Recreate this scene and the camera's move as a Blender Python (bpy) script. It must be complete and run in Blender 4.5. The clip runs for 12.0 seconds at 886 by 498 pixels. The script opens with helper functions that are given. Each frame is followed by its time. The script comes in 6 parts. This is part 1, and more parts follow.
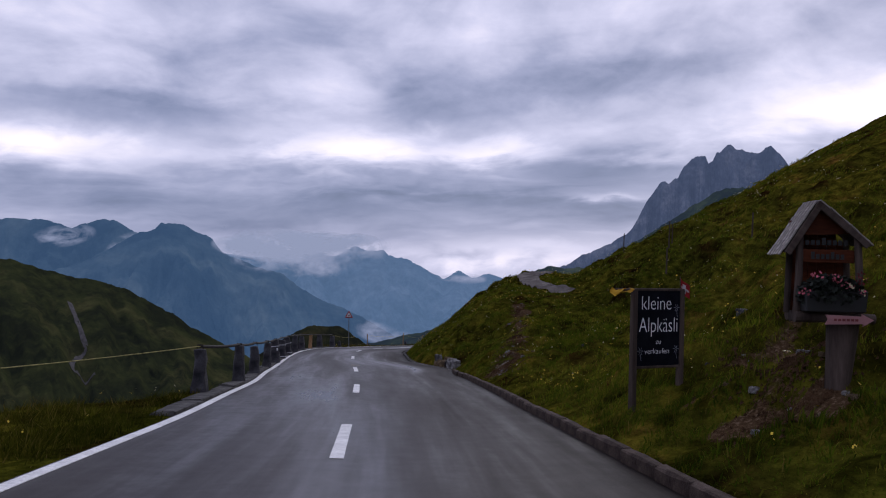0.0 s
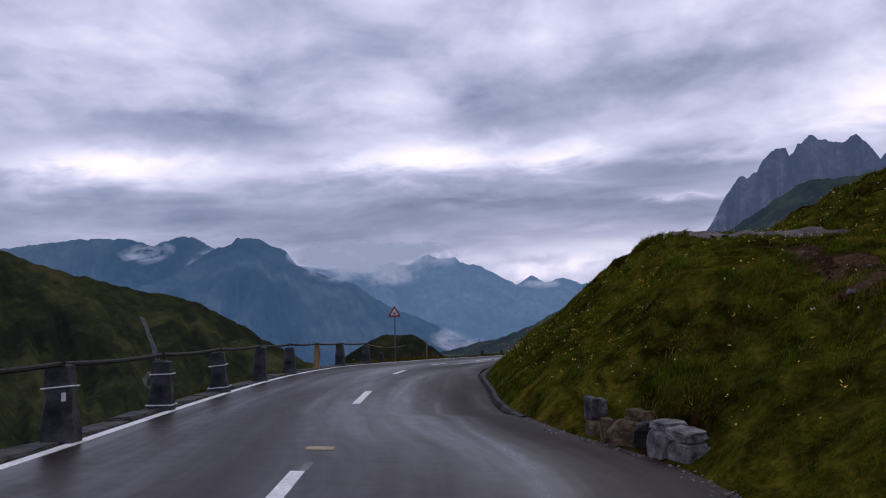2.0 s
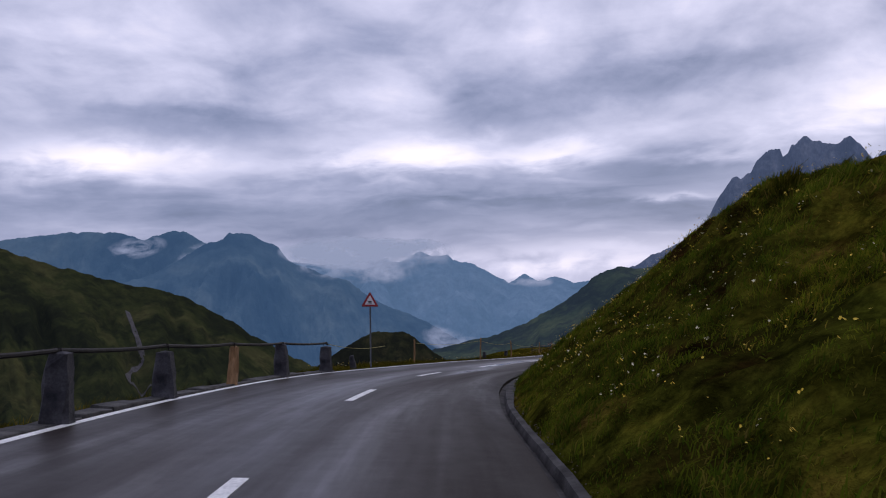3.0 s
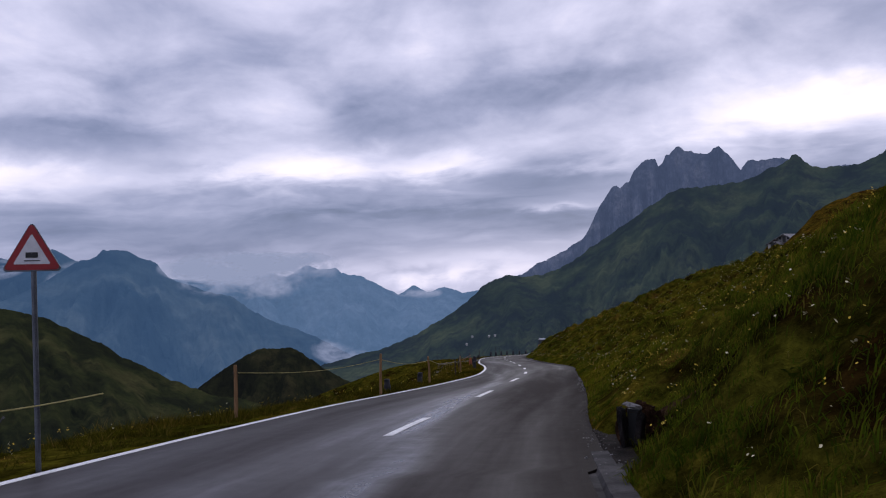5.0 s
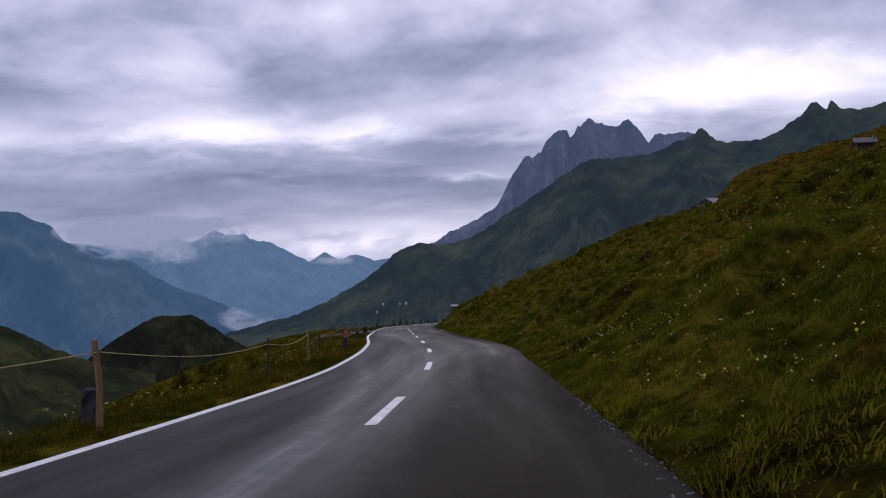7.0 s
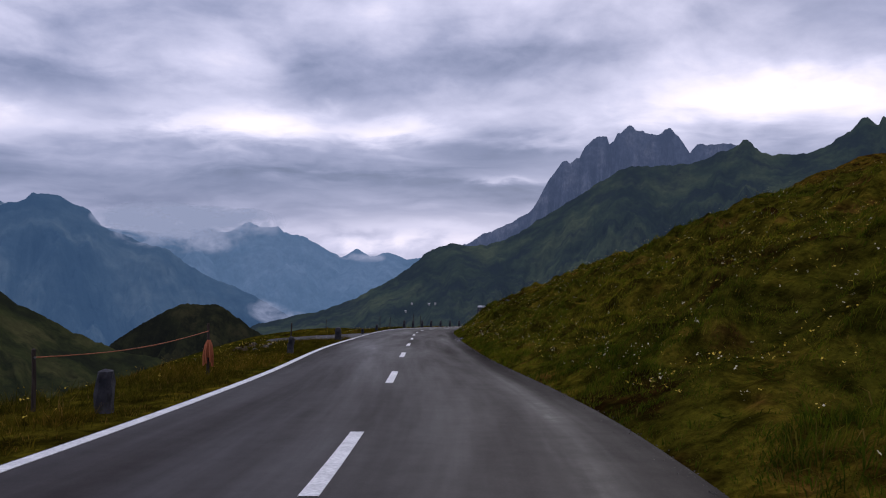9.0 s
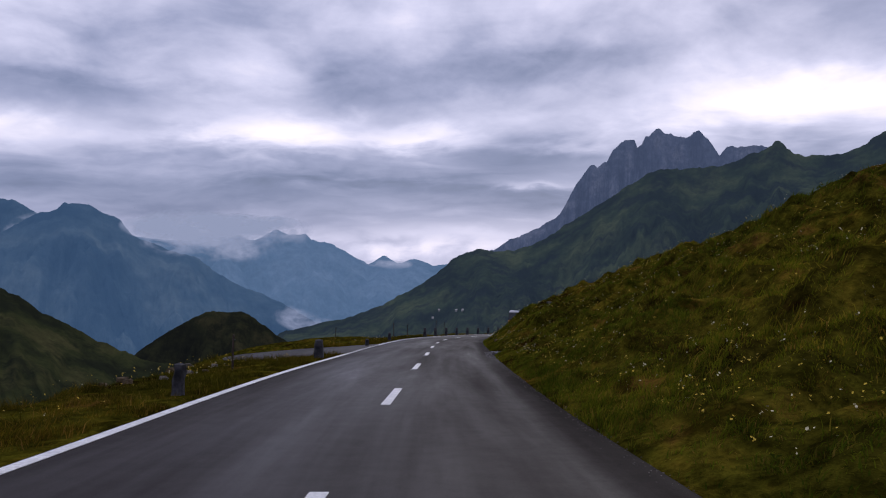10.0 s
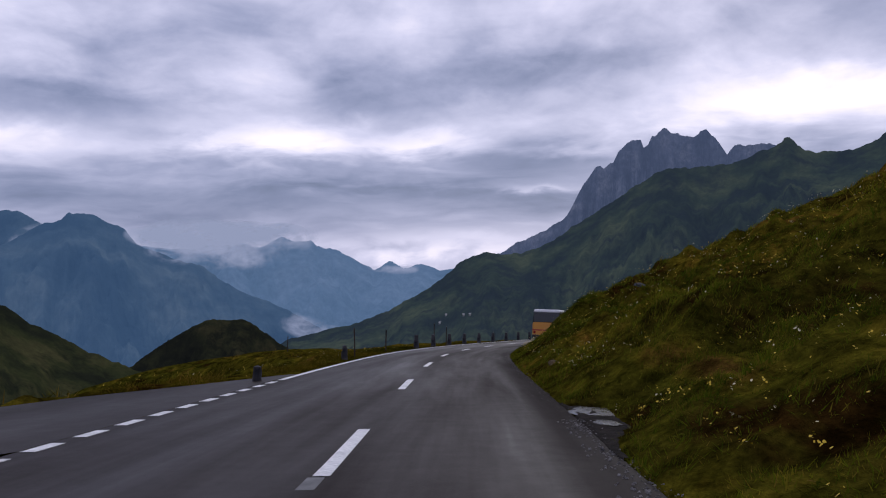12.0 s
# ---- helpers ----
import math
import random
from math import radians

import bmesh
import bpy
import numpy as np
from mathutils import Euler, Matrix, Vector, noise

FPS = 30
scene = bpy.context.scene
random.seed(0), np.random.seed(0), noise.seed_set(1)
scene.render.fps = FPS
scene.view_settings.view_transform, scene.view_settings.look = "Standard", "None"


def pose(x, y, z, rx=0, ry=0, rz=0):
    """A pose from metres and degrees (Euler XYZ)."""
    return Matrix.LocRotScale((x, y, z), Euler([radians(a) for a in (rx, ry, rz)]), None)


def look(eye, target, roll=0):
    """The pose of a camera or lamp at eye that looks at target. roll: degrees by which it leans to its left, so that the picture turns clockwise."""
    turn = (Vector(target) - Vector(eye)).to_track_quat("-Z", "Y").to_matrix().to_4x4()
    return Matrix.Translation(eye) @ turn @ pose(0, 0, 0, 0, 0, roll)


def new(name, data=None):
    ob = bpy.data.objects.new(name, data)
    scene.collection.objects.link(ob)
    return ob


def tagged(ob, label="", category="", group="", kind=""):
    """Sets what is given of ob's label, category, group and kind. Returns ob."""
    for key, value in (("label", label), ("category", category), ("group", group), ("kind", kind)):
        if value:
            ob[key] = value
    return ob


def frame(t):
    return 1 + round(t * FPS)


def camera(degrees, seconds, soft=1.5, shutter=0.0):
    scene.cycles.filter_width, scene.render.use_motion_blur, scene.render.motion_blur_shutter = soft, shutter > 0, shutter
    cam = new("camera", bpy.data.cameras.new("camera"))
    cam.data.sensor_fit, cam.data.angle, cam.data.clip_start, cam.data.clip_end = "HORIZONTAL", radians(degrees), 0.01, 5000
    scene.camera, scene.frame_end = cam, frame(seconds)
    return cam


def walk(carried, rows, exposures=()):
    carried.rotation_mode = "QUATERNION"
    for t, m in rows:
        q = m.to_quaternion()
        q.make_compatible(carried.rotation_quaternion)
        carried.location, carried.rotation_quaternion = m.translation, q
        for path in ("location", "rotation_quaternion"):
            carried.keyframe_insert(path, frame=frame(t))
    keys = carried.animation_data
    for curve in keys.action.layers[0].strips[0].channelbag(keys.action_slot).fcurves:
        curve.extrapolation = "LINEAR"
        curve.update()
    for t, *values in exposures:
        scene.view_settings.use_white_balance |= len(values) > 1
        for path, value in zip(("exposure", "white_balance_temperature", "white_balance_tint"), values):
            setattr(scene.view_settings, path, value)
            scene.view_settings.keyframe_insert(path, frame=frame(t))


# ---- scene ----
from mathutils.bvhtree import BVHTree

cam = camera(57.5, 12.0, 1.1)
walk(cam, [
    (0.0, pose(0.00, 0.00, 1.22, 90.70, -1.41, -0.00)),
    (0.5, pose(-0.05, 5.72, 0.67, 90.62, -1.29, 0.62)),
    (1.0, pose(-0.22, 11.31, 0.12, 90.16, -0.40, 2.21)),
    (1.5, pose(-0.58, 16.87, -0.40, 90.04, 0.09, 3.76)),
    (2.0, pose(-1.12, 22.35, -0.95, 91.15, 0.51, 5.10)),
    (2.5, pose(-1.65, 27.80, -1.46, 90.94, -0.03, 4.76)),
    (4.3, pose(-3.20, 46.27, -2.99, 92.81, 1.85, 2.32)),
    (4.5, pose(-3.30, 48.20, -3.19, 93.49, 1.80, -0.21)),
    (5.0, pose(-3.07, 53.14, -3.65, 91.77, 1.26, -3.29)),
    (5.5, pose(-2.49, 58.30, -4.15, 91.35, -0.63, -6.60)),
    (6.0, pose(-1.68, 63.73, -4.67, 89.97, 1.76, -8.28)),
    (6.5, pose(-0.67, 69.05, -5.19, 90.97, -0.25, -7.91)),
    (7.0, pose(0.45, 74.28, -5.69, 89.42, 0.53, -9.50)),
    (9.0, pose(4.56, 95.27, -7.65, 89.51, -2.16, -7.16)),
    (9.5, pose(5.41, 101.02, -8.19, 88.89, -1.67, -6.36)),
    (10.0, pose(6.12, 106.96, -8.72, 89.89, -1.68, -5.25)),
    (10.5, pose(6.81, 112.99, -9.28, 89.70, -1.27, -5.38)),
    (11.0, pose(7.45, 118.90, -9.85, 90.81, -0.10, -4.88)),
    (11.5, pose(8.08, 124.91, -10.43, 89.90, -0.22, -4.49)),
    (12.0, pose(8.81, 130.93, -11.01, 90.23, -0.76, -4.80)),
])


# ---- world: an overcast evening sky with brighter gaps, and a weak wide sun ----
def sky():
    world = bpy.data.worlds.new("overcast_sky")
    scene.world = world
    world.use_nodes = True
    nt = world.node_tree
    nt.nodes.clear()
    N, L = nt.nodes.new, nt.links.new

    def m(op, a, b=None, c=None, clamp=False):
        n = N("ShaderNodeMath")
        n.operation, n.use_clamp = op, clamp
        for i, v in enumerate((a, b, c)):
            if v is None:
                continue
            if isinstance(v, (int, float)):
                n.inputs[i].default_value = v
            else:
                L(v, n.inputs[i])
        return n.outputs[0]

    tc = N("ShaderNodeTexCoord")
    sep = N("ShaderNodeSeparateXYZ")
    L(tc.outputs["Generated"], sep.inputs[0])
    x, y, z = sep.outputs
    az = m("MULTIPLY", m("ARCTAN2", x, y), 180 / math.pi)
    el = m("MULTIPLY", m("ARCSINE", z), 180 / math.pi)
    def pair(a, b):
        c = N("ShaderNodeCombineXYZ")
        L(a, c.inputs[0])
        L(b, c.inputs[1])
        return c.outputs[0]

    def tex(scale, detail, rough, vec, dist=0.0):
        n = N("ShaderNodeTexNoise")
        n.inputs["Scale"].default_value, n.inputs["Detail"].default_value = scale, detail
        n.inputs["Roughness"].default_value, n.inputs["Distortion"].default_value = rough, dist
        L(vec, n.inputs["Vector"])
        return n.outputs["Fac"]

    def off(v, k):
        """A noise about zero, times k."""
        return m("MULTIPLY", m("SUBTRACT", v, 0.5), k)

    # the cloud sheet, seen in perspective: broad rolls overhead
    h = m("ADD", m("ABSOLUTE", z), 0.36)
    sheet = pair(m("DIVIDE", x, h), m("DIVIDE", y, h))
    rolls = tex(3.0, 7, 0.52, sheet, 0.4)
    puffs = tex(9.0, 6, 0.58, sheet, 0.3)
    # layers low over the mountains, that rise and dip a little
    tilted = m("ADD", el, m("MULTIPLY", az, -0.035))
    wave = tex(1.0, 5, 0.55, pair(m("MULTIPLY", az, 0.055), m("MULTIPLY", el, 0.16)), 0.4)
    bent = m("ADD", tilted, off(wave, 3.6))
    layer = tex(1.0, 6, 0.51, pair(m("MULTIPLY", az, 0.085), m("MULTIPLY", bent, 0.50)), 0.15)
    shred = tex(1.7, 6, 0.52, pair(m("MULTIPLY", az, 0.20), m("MULTIPLY", bent, 0.52)), 0.3)
    prof = N("ShaderNodeFloatCurve")
    c = prof.mapping.curves[0]
    pts = PROFILE
    c.points[0].location, c.points[1].location = pts[0], pts[-1]
    for p in pts[1:-1]:
        c.points.new(*p)
    prof.mapping.update()
    L(m("MULTIPLY", bent, 1 / 30, clamp=True), prof.inputs["Value"])
    high = m("MULTIPLY", m("SUBTRACT", el, 5.5), 0.16, clamp=True)
    low = m("SUBTRACT", 1.0, high)
    base = m("ADD", prof.outputs[0], m("MULTIPLY", high, m("ADD", off(rolls, 0.60), off(puffs, 0.16))))
    base = m("ADD", base, m("MULTIPLY", m("ADD", m("MULTIPLY", low, 0.8), 0.2), m("ADD", off(layer, 0.44), off(shred, 0.11))))
    # where a gap or a thick belly lies, its rim is ragged
    rag_a = m("ADD", az, m("ADD", off(wave, 9.0), off(shred, 7.0)))
    rag_e = m("ADD", tilted, m("ADD", off(layer, 2.6), off(shred, 1.8)))

    def gap(a0, e0, wa, we, k):
        da = m("POWER", m("ABSOLUTE", m("DIVIDE", m("SUBTRACT", rag_a, a0), wa)), 2)
        de = m("POWER", m("ABSOLUTE", m("DIVIDE", m("SUBTRACT", rag_e, e0), we)), 2)
        g = m("POWER", 2.718, m("MULTIPLY", m("ADD", da, de), -1))
        return m("MULTIPLY", g, k)

    # thin places of the cloud sheet, where the light comes through, and thick ones
    for g in GAPS:
        base = m("ADD", base, gap(*g))
    ramp = N("ShaderNodeValToRGB")
    L(base, ramp.inputs[0])
    e = ramp.color_ramp.elements
    e[0].position, e[0].color = 0.38, (0.120, 0.153, 0.252, 1)
    e[1].position, e[1].color = 0.92, (1.06, 0.98, 1.10, 1)
    for pos, col in ((0.46, (0.197, 0.231, 0.378, 1)), (0.56, (0.324, 0.351, 0.527, 1)), (0.72, (0.605, 0.608, 0.81, 1))):
        k = e.new(pos)
        k.color = col
    st = N("ShaderNodeTexSky")
    st.sky_type, st.sun_disc = "NISHITA", False
    st.sun_elevation, st.sun_rotation = radians(28), radians(25)
    mix = N("ShaderNodeMixRGB")
    mix.inputs[0].default_value = 0.003
    L(ramp.outputs[0], mix.inputs[1])
    L(st.outputs[0], mix.inputs[2])
    bg = N("ShaderNodeBackground")
    bg.inputs["Strength"].default_value = 1.08
    L(mix.outputs[0], bg.inputs[0])
    out = N("ShaderNodeOutputWorld")
    L(bg.outputs[0], out.inputs[0])


PROFILE = ((0.0, 0.61), (0.02, 0.61), (0.05, 0.57), (0.10, 0.525), (0.15, 0.515), (0.20, 0.545), (0.25, 0.60), (0.30, 0.615), (0.37, 0.615), (0.47, 0.63), (0.60, 0.65), (1.0, 0.66))
GAPS = [(-27, 7.6, 6.5, 1.2, 0.30), (-6, 7.9, 6.5, 1.3, 0.27), (4, 7.4, 4, 0.9, 0.20), (28, 9.0, 11, 2.4, 0.28), (12, 4.2, 4, 0.4, 0.15), (5, 0.4, 7, 0.9, 0.17), (-8, 11.6, 5, 1.4, 0.08), (-27, 15, 10, 3, 0.07), (6, 17, 8, 2, 0.06),
        (8, 12.2, 9, 1.5, -0.09), (-23, 10.2, 7, 1.0, -0.09), (11, 6.3, 5, 0.9, -0.10), (-4, 4.2, 14, 1.0, -0.05)]
sky()
sun = new("sun", bpy.data.lights.new("sun", "SUN"))
sun.data.energy, sun.data.angle, sun.data.color = 0.5, radians(40), (1.0, 0.95, 0.88)
sun.matrix_world = look((0, 0, 0), (-0.37, -0.8, -0.47))


# ---- materials ----
def material(name):
    mat = bpy.data.materials.new(name)
    mat.use_nodes = True
    nt = mat.node_tree
    b = nt.nodes["Principled BSDF"]
    return mat, nt, b


def noise_tex(nt, scale, detail=4, rough=0.55, where="Object", stretch=None, distort=0.0):
    tc = nt.nodes.new("ShaderNodeTexCoord")
    n = nt.nodes.new("ShaderNodeTexNoise")
    n.inputs["Scale"].default_value, n.inputs["Detail"].default_value = scale, detail
    n.inputs["Roughness"].default_value, n.inputs["Distortion"].default_value = rough, distort
    if stretch:
        mp = nt.nodes.new("ShaderNodeMapping")
        mp.inputs["Scale"].default_value = stretch
        nt.links.new(tc.outputs[where], mp.inputs[0])
        nt.links.new(mp.outputs[0], n.inputs["Vector"])
    else:
        nt.links.new(tc.outputs[where], n.inputs["Vector"])
    return n.outputs["Fac"]


def ramp(nt, fac, *stops):
    r = nt.nodes.new("ShaderNodeValToRGB")
    nt.links.new(fac, r.inputs[0])
    e = r.color_ramp.elements
    e[0].position, e[0].color = stops[0][0], (*stops[0][1], 1)
    e[1].position, e[1].color = stops[-1][0], (*stops[-1][1], 1)
    for p, c in stops[1:-1]:
        e.new(p).color = (*c, 1)
    return r.outputs[0]


def mixed(nt, fac, a, b, kind="MIX"):
    n = nt.nodes.new("ShaderNodeMixRGB")
    n.blend_type = kind
    for i, v in enumerate((fac, a, b)):
        if isinstance(v, (int, float)):
            n.inputs[i].default_value = v
        elif isinstance(v, tuple):
            n.inputs[i].default_value = (*v, 1)
        else:
            nt.links.new(v, n.inputs[i])
    return n.outputs[0]


def bumped(nt, b, height, strength, distance):
    n = nt.nodes.new("ShaderNodeBump")
    n.inputs["Strength"].default_value, n.inputs["Distance"].default_value = strength, distance
    nt.links.new(height, n.inputs["Height"])
    nt.links.new(n.outputs[0], b.inputs["Normal"])


def rough_mat(name, dark, light, scale, roughness=0.8, bump=0.3, dist=0.02, stretch=None, metal=0.0, spec=0.5):
    """A matt material that varies between two tones at two scales, with a fine relief."""
    mat, nt, b = material(name)
    big = noise_tex(nt, scale, 3, 0.5, stretch=stretch)
    small = noise_tex(nt, scale * 9, 5, 0.65, stretch=stretch)
    mid = tuple((p + q) / 2 for p, q in zip(dark, light))
    c1 = ramp(nt, big, (0.3, dark), (0.5, mid), (0.7, light))
    c2 = ramp(nt, small, (0.3, (0.55, 0.55, 0.55)), (0.7, (1.3, 1.3, 1.3)))
    nt.links.new(mixed(nt, 0.7, c1, c2, "MULTIPLY"), b.inputs["Base Color"])
    b.inputs["Roughness"].default_value, b.inputs["Metallic"].default_value = roughness, metal
    b.inputs["Specular IOR Level"].default_value = spec
    bumped(nt, b, small, bump, dist)
    return mat


def plain(name, color, roughness=0.5, metal=0.0):
    mat, nt, b = material(name)
    n = noise_tex(nt, 14, 4, 0.6)
    nt.links.new(mixed(nt, 0.5, color, ramp(nt, n, (0.3, tuple(c * 0.72 for c in color)), (0.7, tuple(min(1, c * 1.15) for c in color)))), b.inputs["Base Color"])
    b.inputs["Roughness"].default_value, b.inputs["Metallic"].default_value = roughness, metal
    return mat


def math_node(nt, op, a, b, clamp=False):
    n = nt.nodes.new("ShaderNodeMath")
    n.operation, n.use_clamp = op, clamp
    for i, v in enumerate((a, b)):
        if isinstance(v, (int, float)):
            n.inputs[i].default_value = v
        else:
            nt.links.new(v, n.inputs[i])
    return n.outputs[0]


RUNNELS = [([(-8, 0.78), (8, 0.755), (14, 0.77), (24, 0.765), (36, 0.82), (46, 0.85)], 0.012, 0.045),
           ([(57, 0.665), (61, 0.64), (66, 0.58), (70, 0.52), (75, 0.47), (80, 0.44), (86, 0.34), (92, 0.22), (97, 0.12)], 0.05, 0.13),
           ([(4, 0.20), (14, 0.16), (24, 0.22), (34, 0.15), (46, 0.2)], 0.12, 0.06),
           ([(98, 0.84), (115, 0.90), (137, 0.875), (150, 0.9)], 0.035, 0.07)]


def asphalt():
    """Worn asphalt: a film of water in the upper stretch and in the ruts, drying further down."""
    mat, nt, b = material("damp_asphalt")
    # patches and streaks run along the lanes
    patch = noise_tex(nt, 1.0, 5, 0.6, "UV", stretch=(3.2, 0.045, 1), distort=0.3)
    streak = noise_tex(nt, 1.0, 5, 0.62, "UV", stretch=(13.0, 0.035, 1))
    grit = noise_tex(nt, 60, 2, 0.6)
    mottle = noise_tex(nt, 3.0, 6, 0.72)
    col = ramp(nt, patch, (0.3, (0.0220, 0.0165, 0.0145)), (0.55, (0.0275, 0.0212, 0.0188)), (0.75, (0.036, 0.0285, 0.0258)))
    col = mixed(nt, 0.6, col, ramp(nt, grit, (0.3, (0.55, 0.55, 0.55)), (0.7, (1.4, 1.38, 1.36))), "MULTIPLY")
    col = mixed(nt, 0.35, col, ramp(nt, mottle, (0.3, (0.6, 0.6, 0.6)), (0.7, (1.45, 1.45, 1.45))), "MULTIPLY")
    col = mixed(nt, 0.2, col, ramp(nt, streak, (0.35, (0.8, 0.8, 0.8)), (0.7, (1.3, 1.28, 1.28))), "MULTIPLY")
    # lighter and darker bands along the lanes, darkest at both edges, by the offset across the road
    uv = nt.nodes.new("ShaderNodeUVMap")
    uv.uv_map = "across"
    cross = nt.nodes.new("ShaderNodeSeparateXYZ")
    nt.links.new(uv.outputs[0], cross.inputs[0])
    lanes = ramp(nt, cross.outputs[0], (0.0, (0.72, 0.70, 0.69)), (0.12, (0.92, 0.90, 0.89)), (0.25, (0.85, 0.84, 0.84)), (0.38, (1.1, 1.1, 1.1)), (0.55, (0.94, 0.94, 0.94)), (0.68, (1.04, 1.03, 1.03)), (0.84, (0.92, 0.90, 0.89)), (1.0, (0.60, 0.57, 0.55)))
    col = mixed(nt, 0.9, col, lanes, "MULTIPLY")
    nt.links.new(col, b.inputs["Base Color"])
    tc = nt.nodes.new("ShaderNodeTexCoord")
    sep = nt.nodes.new("ShaderNodeSeparateXYZ")
    nt.links.new(tc.outputs["Object"], sep.inputs[0])
    along = nt.nodes.new("ShaderNodeMapRange")
    along.inputs["From Min"].default_value, along.inputs["From Max"].default_value = 36.0, 78.0
    along.inputs["To Min"].default_value, along.inputs["To Max"].default_value = 0.16, 0.01
    nt.links.new(sep.outputs[1], along.inputs["Value"])
    wet = nt.nodes.new("ShaderNodeMath")
    wet.operation = "ADD"
    mixw = mixed(nt, 0.08, mixed(nt, 0.15, patch, streak), mottle)
    nt.links.new(mixw, wet.inputs[0])
    nt.links.new(along.outputs[0], wet.inputs[1])
    film = nt.nodes.new("ShaderNodeMath")
    film.operation = "ADD"
    nt.links.new(wet.outputs[0], film.inputs[0])
    nt.links.new(ramp(nt, cross.outputs[0], (0.0, (0.0, 0.0, 0.0)), (0.2, (0.02, 0.02, 0.02)), (0.42, (0.06, 0.06, 0.06)), (0.62, (0.02, 0.02, 0.02)), (1.0, (0.0, 0.0, 0.0))), film.inputs[1])
    # runnels of water: where they lie across the road, at places along it
    soaked = film.outputs[0]
    for places, width, amount in RUNNELS:
        curve = nt.nodes.new("ShaderNodeFloatCurve")
        line = curve.mapping.curves[0]
        knots = [((p + 60) / 330, c) for p, c in places]
        line.points[0].location, line.points[1].location = (0.0, knots[0][1]), (1.0, knots[-1][1])
        for p, c in knots:
            line.points.new(p, c)
        curve.mapping.update()
        nt.links.new(math_node(nt, "DIVIDE", math_node(nt, "ADD", cross.outputs[1], 60.0), 330.0), curve.inputs["Value"])
        away = math_node(nt, "DIVIDE", math_node(nt, "SUBTRACT", math_node(nt, "ADD", cross.outputs[0], math_node(nt, "MULTIPLY", math_node(nt, "SUBTRACT", patch, 0.5), 0.025)), curve.outputs[0]), width)
        bell = math_node(nt, "POWER", 2.718, math_node(nt, "MULTIPLY", math_node(nt, "MULTIPLY", away, away), -1.0))
        start = math_node(nt, "MULTIPLY", math_node(nt, "SUBTRACT", cross.outputs[1], places[0][0] - 2), 0.25, True)
        stop = math_node(nt, "MULTIPLY", math_node(nt, "SUBTRACT", places[-1][0] + 2, cross.outputs[1]), 0.25, True)
        bell = math_node(nt, "MULTIPLY", bell, math_node(nt, "MULTIPLY", start, stop))
        soaked = math_node(nt, "ADD", soaked, math_node(nt, "MULTIPLY", bell, math_node(nt, "MULTIPLY", math_node(nt, "ADD", mottle, streak), amount)))
    gloss = ramp(nt, soaked, (0.40, (0.66, 0.66, 0.66)), (0.66, (0.44, 0.44, 0.44)), (0.86, (0.18, 0.18, 0.18)))
    gloss = mixed(nt, 1.0, gloss, ramp(nt, cross.outputs[0], (0.50, (1.0, 1.0, 1.0)), (0.72, (1.2, 1.2, 1.2)), (1.0, (1.3, 1.3, 1.3))), "MULTIPLY")
    nt.links.new(gloss, b.inputs["Roughness"])
    shine = ramp(nt, soaked, (0.40, (0.055, 0.055, 0.055)), (0.66, (0.15, 0.15, 0.15)), (0.86, (0.34, 0.34, 0.34)))
    shine = mixed(nt, 1.0, shine, ramp(nt, cross.outputs[0], (0.0, (0.6, 0.6, 0.6)), (0.22, (0.78, 0.78, 0.78)), (0.40, (1.1, 1.1, 1.1)), (0.55, (1.0, 1.0, 1.0)), (0.72, (0.95, 0.95, 0.95)), (0.82, (0.8, 0.8, 0.8)), (0.875, (1.0, 1.0, 1.0)), (0.92, (0.5, 0.5, 0.5)), (1.0, (0.3, 0.3, 0.3))), "MULTIPLY")
    nt.links.new(shine, b.inputs["Specular IOR Level"])
    bumped(nt, b, grit, 0.3, 0.003)
    return mat


def drier_down(nt, c):
    """The sward turns a little yellower further down the road, and ochre on the high pasture."""
    tc = nt.nodes.new("ShaderNodeTexCoord")
    sep = nt.nodes.new("ShaderNodeSeparateXYZ")
    nt.links.new(tc.outputs["Object"], sep.inputs[0])
    r = nt.nodes.new("ShaderNodeMapRange")
    r.inputs["From Min"].default_value, r.inputs["From Max"].default_value = 45.0, 75.0
    nt.links.new(sep.outputs[1], r.inputs["Value"])
    c = mixed(nt, 1.0, c, (1.10, 1.08, 1.0), "MULTIPLY")
    c = mixed(nt, r.outputs[0], c, mixed(nt, 1.0, c, (1.14, 1.03, 0.92), "MULTIPLY"))
    high = nt.nodes.new("ShaderNodeMapRange")
    high.inputs["From Min"].default_value, high.inputs["From Max"].default_value = 190.0, 260.0
    nt.links.new(sep.outputs[1], high.inputs["Value"])
    return mixed(nt, high.outputs[0], c, mixed(nt, 1.0, c, (1.35, 1.05, 1.3), "MULTIPLY"))


